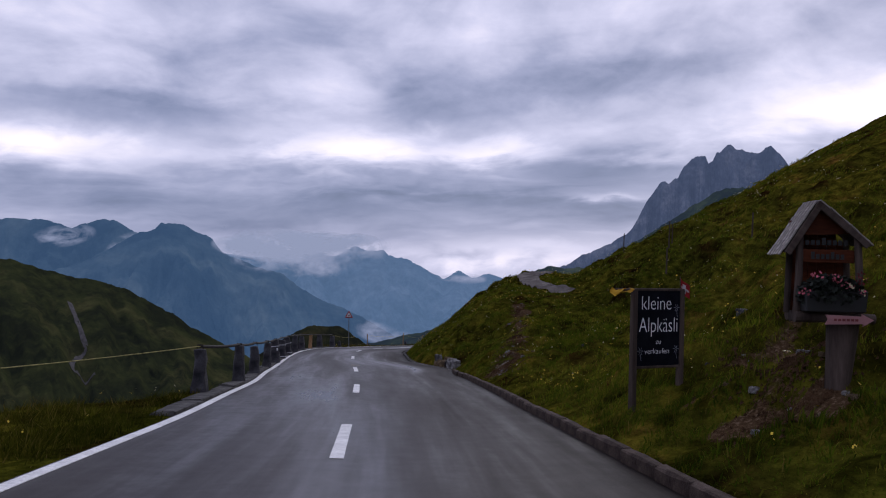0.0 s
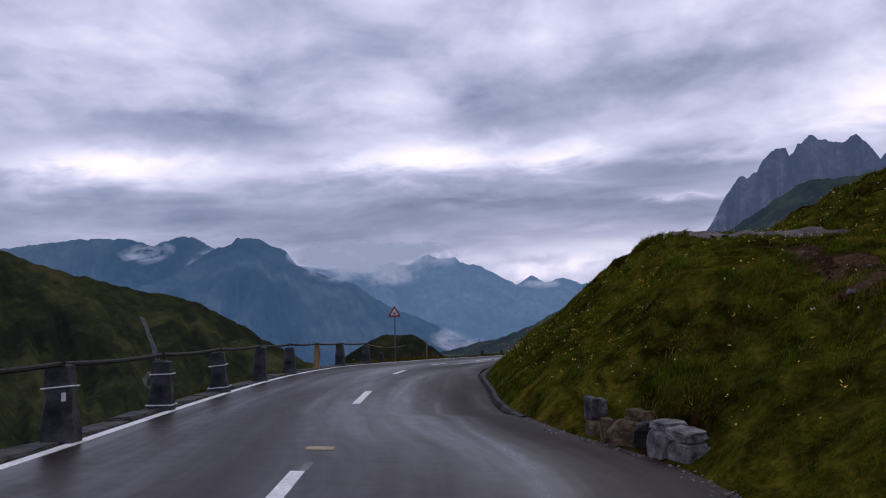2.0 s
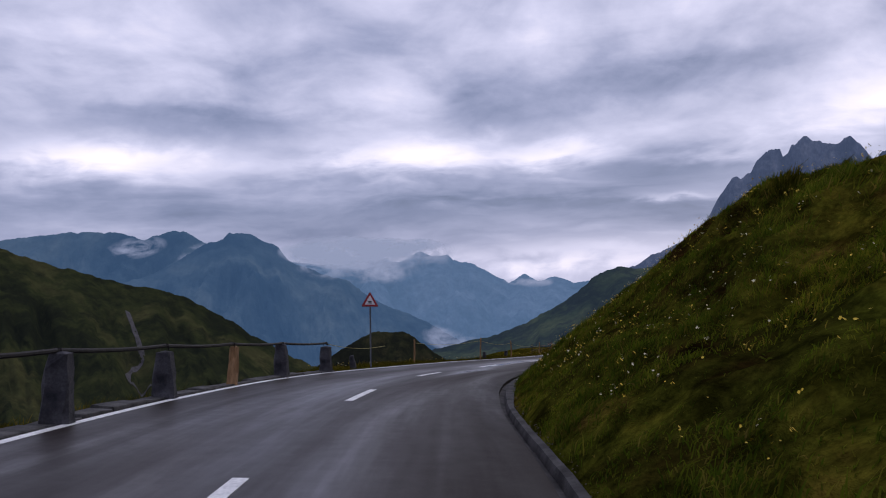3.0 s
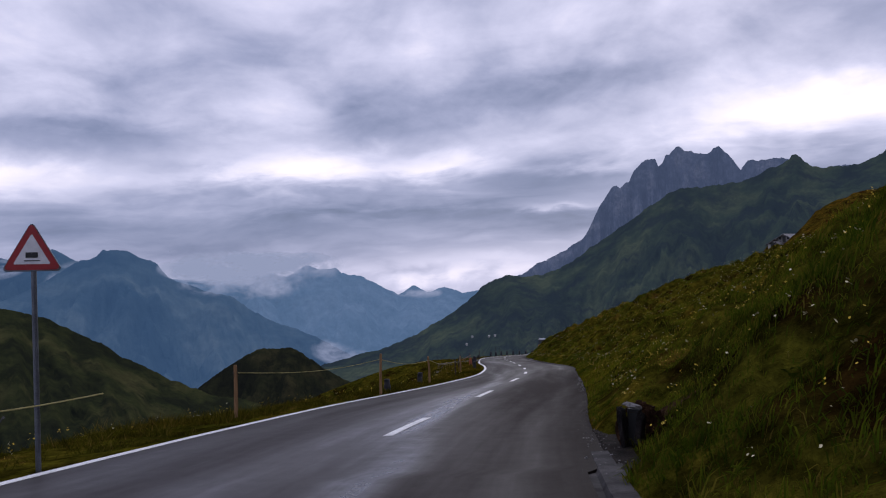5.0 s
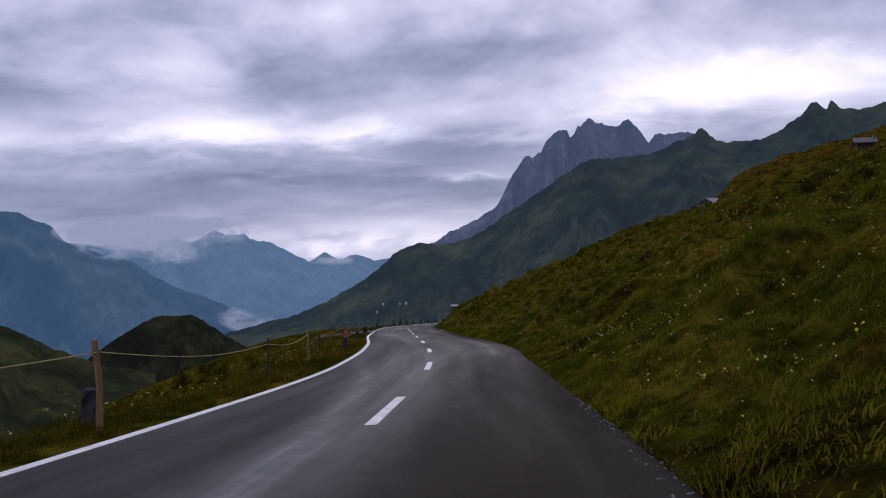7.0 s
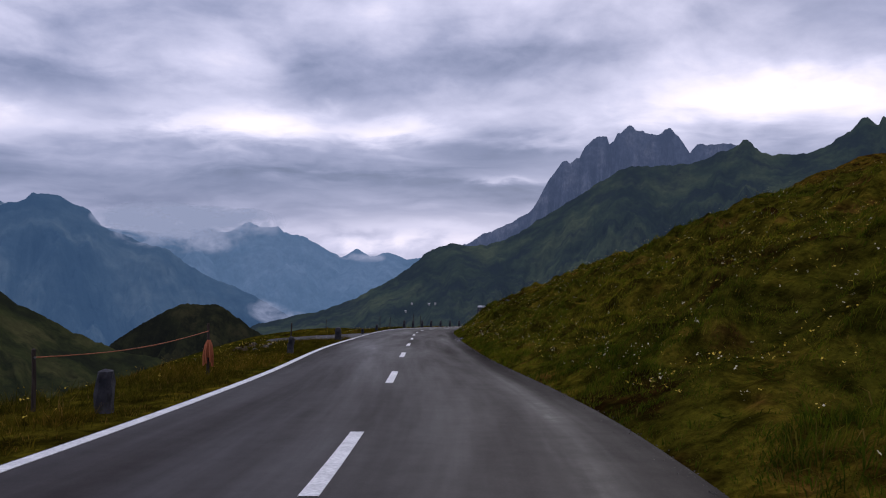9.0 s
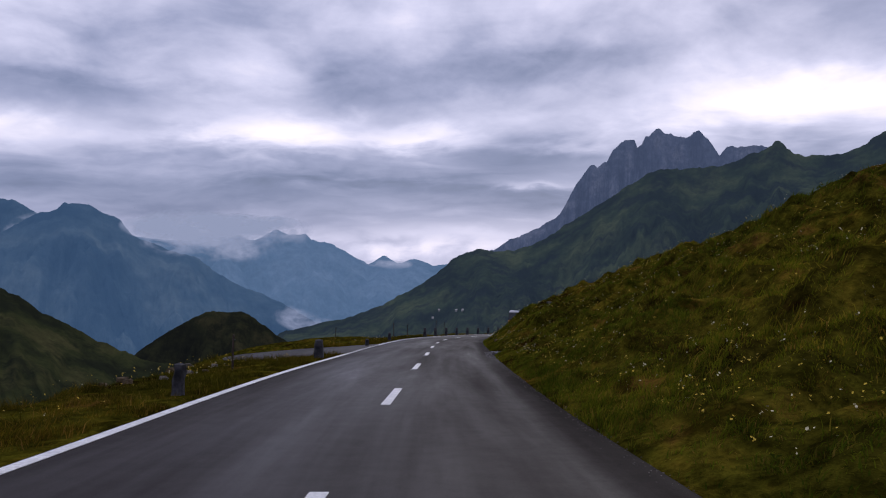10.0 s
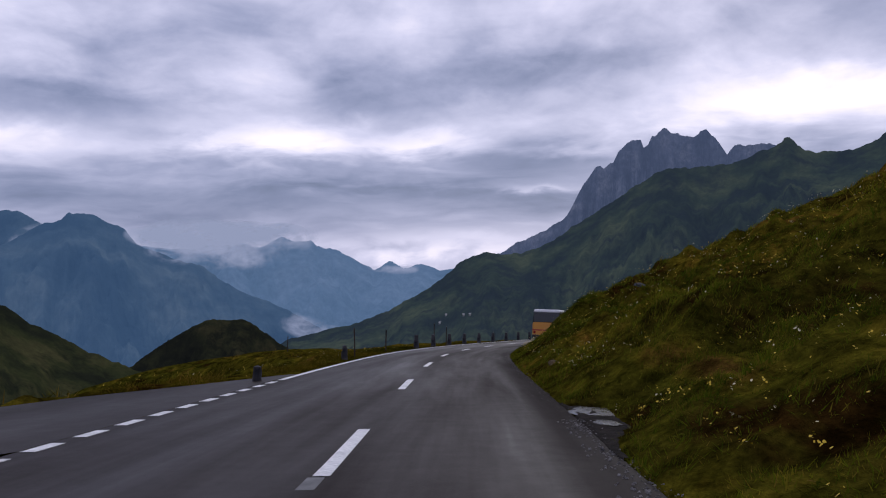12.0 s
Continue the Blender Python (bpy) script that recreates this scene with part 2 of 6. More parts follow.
def turf():
    mat, nt, b = material("alpine_turf")
    big = noise_tex(nt, 0.07, 4, 0.6)
    mid = noise_tex(nt, 0.55, 5, 0.65, stretch=(1, 0.45, 1))
    clump = noise_tex(nt, 2.6, 5, 0.68, stretch=(1, 0.6, 1), distort=0.3)
    small = noise_tex(nt, 12, 5, 0.7, stretch=(1, 0.75, 1))
    c = ramp(nt, mid, (0.36, (0.016, 0.010, 0.003)), (0.44, (0.026, 0.026, 0.0045)), (0.53, (0.040, 0.042, 0.006)), (0.60, (0.058, 0.052, 0.008)), (0.68, (0.068, 0.042, 0.012)))
    c = mixed(nt, 0.6, c, ramp(nt, big, (0.38, (0.65, 0.75, 0.6)), (0.62, (1.6, 1.3, 1.1))), "MULTIPLY")
    c = mixed(nt, 0.85, c, ramp(nt, clump, (0.38, (0.28, 0.28, 0.25)), (0.5, (0.9, 0.9, 0.88)), (0.61, (1.6, 1.55, 1.45))), "MULTIPLY")
    c = mixed(nt, 0.8, c, ramp(nt, small, (0.3, (0.45, 0.45, 0.45)), (0.7, (1.45, 1.45, 1.45))), "MULTIPLY")
    c = drier_down(nt, c)
    # bare earth where the turf is broken
    bare_place = nt.nodes.new("ShaderNodeAttribute")
    bare_place.attribute_name = "soil"
    crumb = noise_tex(nt, 5, 6, 0.7)
    frayed = math_node(nt, "ADD", bare_place.outputs["Fac"], math_node(nt, "MULTIPLY", math_node(nt, "SUBTRACT", crumb, 0.5), 1.6))
    earth = ramp(nt, noise_tex(nt, 22, 5, 0.7), (0.3, (0.026, 0.014, 0.007)), (0.55, (0.072, 0.044, 0.024)), (0.70, (0.17, 0.12, 0.08)))
    c = mixed(nt, ramp(nt, frayed, (0.0, (0, 0, 0)), (0.22, (1, 1, 1))), c, earth)
    nt.links.new(c, b.inputs["Base Color"])
    b.inputs["Roughness"].default_value = 1.0
    b.inputs["Specular IOR Level"].default_value = 0.0
    bumped(nt, b, clump, 1.0, 0.16)
    return mat


def slope_mat(name, low, mid, high, scale, haze=None, amount=0.0, bump=1.0, dist=4.0, crag=None, upright=None, fine=0.7):
    """Far slopes: meadow, scrub and rock in patches; the air's haze is added as a faint surface glow."""
    mat, nt, b = material(name)
    tall = (1, 1, upright) if upright else None
    a = noise_tex(nt, scale, 6, 0.62, distort=0.4, stretch=tall)
    s = noise_tex(nt, scale * 7, 6, 0.68, stretch=tall)
    c = ramp(nt, a, (0.38, low), (0.5, mid), (0.64, high))
    c = mixed(nt, fine, c, ramp(nt, s, (0.3, (0.5, 0.5, 0.5)), (0.7, (1.45, 1.45, 1.45))), "MULTIPLY")
    if crag:
        k = noise_tex(nt, crag[0], 8, 0.7, distort=0.1, stretch=tall)
        c = mixed(nt, ramp(nt, k, (0.48, (0, 0, 0)), (0.62, (0.8, 0.8, 0.8))), c, crag[1])
    nt.links.new(c, b.inputs["Base Color"])
    b.inputs["Roughness"].default_value = 1.0
    b.inputs["Specular IOR Level"].default_value = 0.0
    bumped(nt, b, s, bump, dist)
    # haze of the air, put in as light that the slope itself gives off
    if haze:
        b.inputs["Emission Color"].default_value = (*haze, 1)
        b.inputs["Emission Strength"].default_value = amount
    return mat


ASPHALT, TURF = asphalt(), turf()
PAINT = rough_mat("road_paint_white", (0.66, 0.65, 0.63), (0.90, 0.89, 0.86), 3, 0.5, 0.2, 0.003)
STONE = rough_mat("weathered_granite", (0.018, 0.018, 0.022), (0.085, 0.082, 0.09), 3.5, 0.75, 0.6, 0.02, spec=0.12)
# the bluish glow, and the farthest ranges' bluish base, stand for haze
GREEN_SLOPE = slope_mat("hazed_green_mountain_slope", (0.009, 0.014, 0.010), (0.027, 0.039, 0.018), (0.056, 0.068, 0.028), 0.0075, (0.031, 0.047, 0.077), 0.45, bump=0.7, dist=2.5, crag=(0.013, (0.008, 0.011, 0.013)))
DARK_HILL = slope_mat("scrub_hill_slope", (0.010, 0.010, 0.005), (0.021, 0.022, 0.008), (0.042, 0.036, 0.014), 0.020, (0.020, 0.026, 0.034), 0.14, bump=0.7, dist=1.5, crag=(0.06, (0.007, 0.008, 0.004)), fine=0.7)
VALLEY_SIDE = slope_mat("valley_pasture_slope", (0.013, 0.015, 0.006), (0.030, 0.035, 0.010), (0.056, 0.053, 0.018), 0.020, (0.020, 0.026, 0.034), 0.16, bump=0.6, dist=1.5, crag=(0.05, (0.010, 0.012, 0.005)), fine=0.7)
CLIFF = slope_mat("hazed_grey_cliff_rock", (0.028, 0.035, 0.05), (0.066, 0.074, 0.095), (0.15, 0.15, 0.16), 0.010, (0.058, 0.080, 0.148), 0.70, crag=(0.020, (0.022, 0.028, 0.042)), upright=0.8)
DOME = slope_mat("haze_blue_distant_mountain", (0.018, 0.030, 0.038), (0.040, 0.058, 0.062), (0.088, 0.108, 0.098), 0.0026, (0.041, 0.086, 0.180), 0.72, 0.6, 4.0, fine=0.5)
RANGE = slope_mat("haze_pale_distant_range", (0.03, 0.045, 0.06), (0.05, 0.07, 0.09), (0.08, 0.1, 0.12), 0.003, (0.084, 0.150, 0.274), 0.78)


# ---- building helpers ----
def curve_at(knots):
    """A smooth curve through (position, value) knots, as a function of numpy arrays."""
    k = np.array(knots, float)
    t = np.gradient(k[:, 1], k[:, 0])

    def f(v):
        v = np.asarray(v, float)
        i = np.clip(np.searchsorted(k[:, 0], v) - 1, 0, len(k) - 2)
        h = k[i + 1, 0] - k[i, 0]
        s = (v - k[i, 0]) / h
        inside = ((2 * s**3 - 3 * s**2 + 1) * k[i, 1] + (s**3 - 2 * s**2 + s) * h * t[i] + (-2 * s**3 + 3 * s**2) * k[i + 1, 1] + (s**3 - s**2) * h * t[i + 1])
        low, high = k[0, 1] + (v - k[0, 0]) * t[0], k[-1, 1] + (v - k[-1, 0]) * t[-1]
        return np.where(v < k[0, 0], low, np.where(v > k[-1, 0], high, inside))
    return f


def step(a, b, v):
    s = np.clip((np.asarray(v, float) - a) / (b - a), 0, 1)
    return s * s * (3 - 2 * s)


def lattice(seed):
    return np.random.RandomState(seed).rand(256, 256)


LATTICES = [lattice(i) for i in range(8)]


def value_noise(x, y, seed=0):
    g = LATTICES[seed % 8]
    xi, yi = np.floor(x).astype(int), np.floor(y).astype(int)
    fx, fy = x - xi, y - yi
    fx, fy = fx * fx * (3 - 2 * fx), fy * fy * (3 - 2 * fy)
    a, b = g[xi & 255, yi & 255], g[(xi + 1) & 255, yi & 255]
    c, d = g[xi & 255, (yi + 1) & 255], g[(xi + 1) & 255, (yi + 1) & 255]
    return (a * (1 - fx) + b * fx) * (1 - fy) + (c * (1 - fx) + d * fx) * fy - 0.5


def fractal(x, y, octaves=5, gain=0.5, seed=0):
    out, amp = 0.0, 1.0
    for o in range(octaves):
        out = out + amp * value_noise(x * 2**o + 17.3 * o, y * 2**o + 9.1 * o, seed + o)
        amp *= gain
    return out


def mesh_of(name, verts, faces, mat, smooth=False):
    me = bpy.data.meshes.new(name)
    me.from_pydata([tuple(v) for v in verts], [], faces)
    me.materials.append(mat)
    if smooth:
        me.shade_smooth()
    me.update()
    return me


def grid_faces(rows, cols):
    return [(r * cols + c, r * cols + c + 1, (r + 1) * cols + c + 1, (r + 1) * cols + c) for r in range(rows - 1) for c in range(cols - 1)]


def grid_object(name, X, Y, Z, mat, smooth=True):
    r, c = X.shape
    return new(name, mesh_of(name, np.stack([X, Y, Z], -1).reshape(-1, 3).tolist(), grid_faces(r, c), mat, smooth))


def part(name, bm, mat, parent=None, label=""):
    me = bpy.data.meshes.new(name)
    bm.to_mesh(me)
    bm.free()
    me.materials.append(mat)
    ob = new(name, me)
    ob.parent = parent
    return tagged(ob, label)


def thing(name, x, y, z, label, category, group="", turn=0, kind=""):
    ob = new(name)
    ob.empty_display_size = 0.2
    ob.matrix_basis = pose(x, y, z, 0, 0, turn)
    return tagged(ob, label, category, group, kind)


# ---- the road's line: centre, height, edges ----
centre = curve_at([(-60, 4.2), (-30, 2.0), (7.8, -0.98), (17, -1.76), (26.6, -2.76), (36.6, -3.97), (46.8, -4.84), (56.3, -4.69), (65, -3.27), (74, -1.06), (83.1, 1.1), (92, 3.02),
                   (100.7, 4.4), (109.8, 5.5), (118.9, 6.43), (128.2, 7.41), (137.5, 8.4), (146.7, 9.35), (155.9, 10.4), (172, 13.0), (190, 18.2), (210, 26.2), (240, 40.5), (270, 55.5)])
height = curve_at([(-60, 5.5), (7.8, -0.73), (26.6, -2.56), (46.8, -4.26), (65, -6.0), (83.1, -7.7), (100.7, -9.38), (118.9, -11.07), (137.5, -12.83), (155.9, -14.56), (200, -18.7), (270, -25.0)])
left_edge = curve_at([(-60, -2.4), (6, -2.4), (11, -2.35), (16, -2.5), (20, -2.56), (25, -2.8), (32, -2.88), (38, -2.95), (45, -2.97), (53, -3.1), (60, -3.17), (67, -3.2), (73, -3.2), (76, -2.98), (79, -2.76), (82, -2.59), (86, -2.45), (92, -2.36), (98, -2.40), (112, -2.55), (125, -2.95), (140, -3.0), (155, -2.9), (270, -2.9)])
right_edge = curve_at([(-60, 2.7), (4, 2.72), (8, 2.80), (11, 2.85), (15, 2.93), (18, 3.05), (21, 3.12), (24, 3.19), (26.5, 3.17), (28.2, 3.45), (30, 3.5), (31.3, 3.3), (32.6, 2.98), (34, 2.77), (42, 2.75), (50, 2.80), (57, 2.95), (65, 2.95), (68, 2.9), (72, 2.81), (78, 2.66), (84, 2.5), (90, 2.4), (95, 2.5), (100, 2.82), (105, 2.93), (109, 2.84), (113, 2.68), (118, 2.54), (125, 2.49), (132, 2.49), (138, 2.53), (144, 2.66), (150, 2.73), (166, 2.8), (270, 2.8)])


def lay_near(y):
    return np.interp(y, [134.2, 135, 136.5, 138, 139, 152], [-6.1, -4.9, -4.4, -3.75, -3.15, -3.1])


def lay_far(y):
    return np.interp(y, [134.2, 135.5, 137.4, 140.8, 143, 146.5, 148.9, 152], [-6.3, -7.0, -7.5, -7.7, -7.2, -6.2, -4.8, -3.3])


VERGE = curve_at([(-60, 6), (8, 5.0), (13, 2.6), (16, 0.9), (40, 0.8), (60, 1.1), (66, 2.7), (74, 2.8), (79, 1.9), (86, 1.8), (98, 1.8), (104, 2.5), (113, 2.4), (120, 2.6), (127, 3.3), (133, 3.9), (144, 4.2), (151, 2.6), (168, 3.0), (180, 13), (195, 13), (215, 3), (270, 2.0)])
DROP = curve_at([(-60, 0.45), (10, 0.5), (20, 1.1), (55, 1.0), (66, 0.75), (110, 0.75), (125, 0.7), (150, 0.6), (165, 0.4), (270, 0.4)])


def bay(y):
    """How far the foot of the bank stands back from the asphalt."""
    return 0.30 * step(29.4, 30.6, y) * (1 - step(33.3, 34.2, y)) + 0.55 * step(138.5, 141, y) * (1 - step(142.6, 143.6, y)) + 0.35 * step(60.5, 61.5, y) * (1 - step(64.0, 64.8, y))


RELIEF_E = [0, 3, 7, 12, 20, 30, 45]
RELIEF_Y = [30, 45, 55, 65, 80, 95, 110, 122, 132, 142, 152, 162, 175, 200]
RELIEF = np.array([
    [-0.15, 0.1, -0.2, -0.5, -0.65, -0.66],
    [-0.2, 0.0, -0.25, -0.55, -0.78, -0.71],
    [-0.02, -0.05, -0.31, -0.76, -0.96, -0.76],
    [0.41, 0.08, -0.27, -0.53, -0.63, -0.65],
    [0.15, -0.02, -0.23, -0.42, -0.55, -0.6],
    [0.06, -0.05, -0.22, -0.43, -0.6, -0.64],
    [0.08, 0.02, -0.13, -0.49, -0.82, -0.78],
    [0.18, 0.18, 0.16, -0.46, -1.35, -0.94],
    [0.29, 0.37, 0.95, 0.05, -1.1, -0.71],
    [0.34, 0.32, 0.27, 0.49, -0.17, -0.31],
    [0.45, 0.36, 0.29, 0.24, 0.02, -0.09],
    [0.35, 0.40, 0.1, 0.19, 0.08, 0.02],
    [0.08, 0.2, 0.2, 0.17, 0.11, 0.07],
    [0.0, 0.2, 0.21, 0.16, 0.12, 0.09],
])
RELIEF = np.column_stack([np.zeros(14), RELIEF])


def relief(e, y):
    """Broad swells and hollows of the bank, by the distance from its foot and along the road."""
    i = np.clip(np.searchsorted(RELIEF_Y, y) - 1, 0, 12)
    f = np.clip((y - np.take(RELIEF_Y, i)) / np.take(np.diff(RELIEF_Y), i), 0, 1)
    k = np.clip(np.searchsorted(RELIEF_E, e) - 1, 0, 5)
    g = np.clip((e - np.take(RELIEF_E, k)) / np.take(np.diff(RELIEF_E), k), 0, 1)
    f, g = f * f * (3 - 2 * f), g * g * (3 - 2 * g)
    return (RELIEF[i, k] * (1 - g) + RELIEF[i, k + 1] * g) * (1 - f) + (RELIEF[i + 1, k] * (1 - g) + RELIEF[i + 1, k + 1] * g) * f


def ground_height(x, y):
    """The height of the open ground at places of the plan."""
    u = x - centre(y)
    z0 = height(y)
    r, l = right_edge(y), left_edge(y)
    # uphill
    e = np.maximum(u - r - 0.12 - bay(y), 0)
    up = np.interp(y, [-60, 50, 66, 118, 145, 240, 320, 367], [0.52, 0.52, 0.47, 0.44, 0.31, 0.31, 0.5, 0.70])
    plainbank = np.interp(y, [80, 95, 118, 140], [0.50, 0.475, 0.46, 0.46]) * np.minimum(e, 12) + up * np.clip(e - 12, 0, 44) + np.where(y > 250, 0.25, up) * np.maximum(e - 56, 0)
    terrace = np.maximum(-0.5 + 0.045 * (y - 41) - z0, 1.0)
    foot = terrace / 0.85
    nose = np.minimum(0.85 * e, terrace + 0.02 * (e - foot)) + 0.56 * np.maximum(e - foot - 4.4, 0)
    nose = np.where(np.abs(0.85 * e - terrace) < 0.8, nose - 0.15 * (1 - np.abs(0.85 * e - terrace) / 0.8), nose)
    w = step(14, 30, y) * (1 - step(60, 71, y))
    # the pasture climbs to a shoulder beyond the bend
    shoulder_rise = 18 * step(14, 76, e) * step(160, 290, y)
    shoulder_rise = shoulder_rise - 3.8 * step(66, 84, e) * step(235, 275, y)
    bank = plainbank * (1 - w) + nose * w + relief(e, y) + shoulder_rise
    # downhill
    d = np.maximum(l - 0.12 - u, 0)
    v = VERGE(y)
    out = np.maximum(d - v, 0)
    fall = -0.05 * np.minimum(d, v) - DROP(y) * np.minimum(out, 7) - 0.40 * np.clip(out - 7, 0, 90) - 0.30 * np.maximum(out - 97, 0)
    z = z0 + np.where(u > 0, bank, fall)
    rough = np.where(u > 0, step(0.3, 3.0, e), step(0.4, 3.0, d - 0.3 * v))
    lumps = 0.8 * fractal(x / 9, y / 9, 2, 0.5, 1) + 0.85 * (0.5 - np.abs(2 * fractal(x / 2.4, y / 3.0, 2, 0.4, 2))) - 0.15 + 0.55 * fractal(x / 0.9, y / 1.9, 2, 0.5, 3)
    rough = rough * (1 - 0.35 * w) * np.where((u < 0) & (d < v + 12), 0.35, 1.0)
    rough = rough * (1 - 0.75 * w * step(-1.0, 0.6, e - foot) * (1 - step(4.2, 5.6, e - foot)))
    treads = 0.16 * np.sin((z - z0) * 6.5 + 5 * fractal(x / 6, y / 12, 2, 0.5, 4)) * step(3, 9, e)
    z = z + rough * (lumps + treads) * np.where(y > 200, 1.5, 1.0)
    hummock = 0.30 * value_noise(x / 0.75, y / 0.85, 6) + 0.16 * value_noise(x / 0.41 + 7, y / 0.45, 5)
    z = z + hummock * step(0.15, 1.0, e) * (1 - step(11, 15, e))
    inside = (u < r + 0.1) & (u > l - 0.1)
    z = z + 0.08 * np.exp(-((x - 3.9) ** 2 + (y - 8.0) ** 2) / 1.6) - 0.17 * np.exp(-((x - 3.5) ** 2 + (y - 7.15) ** 2) / 0.5)
    lay = (y > 134.2) & (y < 152.2) & (u < lay_near(y) + 0.25) & (u > lay_far(y) - 0.25)
    z = np.where(lay, z0 + 0.045 * (u + 3.1) - 0.12 * (1 - step(133.6, 135.6, y)) - 0.16, z)
    # level ground where the huts stand
    flat = np.exp(-((((x - 127.5) / 11) ** 2 + ((y - 315) / 9) ** 2) ** 2))
    z = z * (1 - flat) + 4.3 * flat
    return np.where(inside, z0 - 0.12, z)


# ---- patches of bare soil in the turf ----
BARE = [(0.15, 63.3, 0.4, 0.45), (4.25, 9.6, 0.60, 0.95), (3.55, 8.6, 0.48, 0.85), (3.25, 7.3, 0.40, 0.50), (1.78, 22.2, 0.42, 1.2), (2.1, 24.4, 0.36, 1.4), (2.5, 26.9, 0.28, 1.5), (2.9, 30.2, 0.28, 1.8), (3.3, 34.5, 0.26, 1.8)]


def bare(x, y):
    """How far inside a patch of bare soil a place lies; above zero is soil."""
    out = np.full(np.shape(x), -9.0)
    for cx, cy, rx, ry in BARE:
        out = np.maximum(out, 0.75 - np.hypot((x - cx) / rx, (y - cy) / ry) + 2.2 * fractal(x / 0.7, y / 0.4, 4, 0.6, 1))
    return out


# ---- the ground, one sheet to the horizon ----
def ground():
    fine_u = np.concatenate([np.arange(-14, -3.6, 0.45), [-3.4, -3.2, -2.8, 0, 2.4], np.arange(2.6, 13, 0.2), np.arange(13, 22, 0.38)])
    cols = np.concatenate([-np.geomspace(4500, 15, 42), fine_u, np.geomspace(22.5, 900, 60), [1500, 2500, 4500]])
    ys = np.concatenate([[-4500, -2000, -900, -400, -200, -120], np.arange(-60, -12, 3), np.arange(-12, 175, 0.22), np.geomspace(175.5, 480, 90), [700, 1200, 2200, 4600]])
    Y, U = np.meshgrid(ys, cols, indexing="ij")
    X = centre(np.clip(Y, -60, 270)) + U + np.where(Y > 270, 0.5 * np.minimum(Y - 270, 120), 0)
    Z = ground_height(X, np.clip(Y, -60, 480))
    far = step(500, 1000, Y) + step(80, 400, -Y)
    Z = Z * (1 - np.clip(far, 0, 1)) + np.clip(far, 0, 1) * -750
    Z = np.where((np.abs(U) > 900), -750, Z)
    ob = grid_object("ground", X, Y, Z, TURF)
    ob.data.attributes.new("soil", "FLOAT", "POINT").data.foreach_set("value", np.clip(bare(X, Y), -1, 1).astype(np.float32).ravel())
    return tagged(ob, "steep alpine meadow ground, green and ochre turf", "ground", kind="structure")


ground()


# ---- mountains and hills ----
EYE = Vector((0, 65, -5))


def mountain(name, label, ridge, dist, base, depth, mat, jag=0.1, rough=0.12, seed=0, cols=220, rows=60, power=1.0, ribs=0.0, kind="structure", lift=0.0):
    """A range from its skyline (bearing and height in degrees), sloping down towards the road with spurs, gullies and, on cliffs, upright ribs."""
    a = np.linspace(ridge[0][0], ridge[-1][0], cols)
    k = np.array(ridge)
    el = np.interp(a, k[:, 0], k[:, 1]) + lift
    s = a * dist / 57.3
    unit = dist * 0.01
    teeth = fractal(s / (dist * 0.022), s * 0 + seed, 6, 0.62, seed) - 0.6 * np.abs(fractal(s / (dist * 0.012), s * 0 + seed + 3, 4, 0.6, seed + 2))
    top = EYE.z + dist * np.tan(np.radians(el)) + jag * unit * teeth
    v = np.linspace(-0.06, 1, rows)[:, None]
    d = dist - depth * v
    span = (top - base)[None, :]
    vv = np.clip(v, 0, 1)
    Z = top[None, :] - span * (vv**power)
    gul = fractal(s[None, :] / (dist * 0.05) + 0.6 * v, v * 3 + seed, 6, 0.58, seed + 1)
    Z = Z + rough * span * gul * np.clip(vv * 4, 0, 1) * (1 - 0.3 * vv)
    Z = np.where(v < 0, top[None, :] - span * 0.25 * (-v / 0.06), Z)
    ar = np.radians(a)[None, :] + 0 * v
    d = d + depth * 0.09 * fractal(s[None, :] / (dist * 0.03), v * 5 + 3 + seed, 5, 0.55, seed + 3) * np.clip(vv * 6, 0, 1)
    if ribs:
        d = d + ribs * np.abs(fractal(s[None, :] / (dist * 0.009), v * 2.5 + seed, 4, 0.6, seed + 4)) * np.clip(vv * 12, 0, 1) * (1 - step(0.35, 0.6, vv))
    X, Y = EYE.x + d * np.sin(ar), EYE.y + d * np.cos(ar)
    return tagged(grid_object(name, X, Y, Z, mat), label, "mountain", kind=kind)


# the far ranges' blue and paleness are haze put into their materials
mountain("distant_range", "pale haze-blue mountain range under low cloud", [(-40, 0.6), (-30, 0.8), (-20, 0.2), (-12.5, 0.0), (-10.3, 0.7), (-9.3, 0.46), (-8.2, 0.1), (-7.4, 0.34), (-6.4, 0.95), (-5.5, 0.60), (-4.3, 0.62), (-3.9, 0.19), (-2.55, 0.09), (-0.8, -0.9), (0.05, -1.36), (1.2, -0.68), (2.1, -1.14), (3.3, -0.89), (4.5, -1.23), (8, -1.0), (16, -1.2)], 4600, -800, 1100, RANGE, 0.30, 0.20, 1, 420, 90)
mountain("snow_patched_peak", "haze-blue grey peak with snow patches and cloud", [(-48, 1.0), (-40, 1.6), (-33.8, 1.43), (-32.9, 1.62), (-29.6, 2.04), (-27.2, 2.0), (-25.1, 1.54), (-23.7, 2.05), (-22.6, 2.22), (-21.3, 1.38), (-19.2, 0.22), (-15, -1.5)], 4250, -800, 900, DOME, 0.34, 0.22, 2, 420, 90)
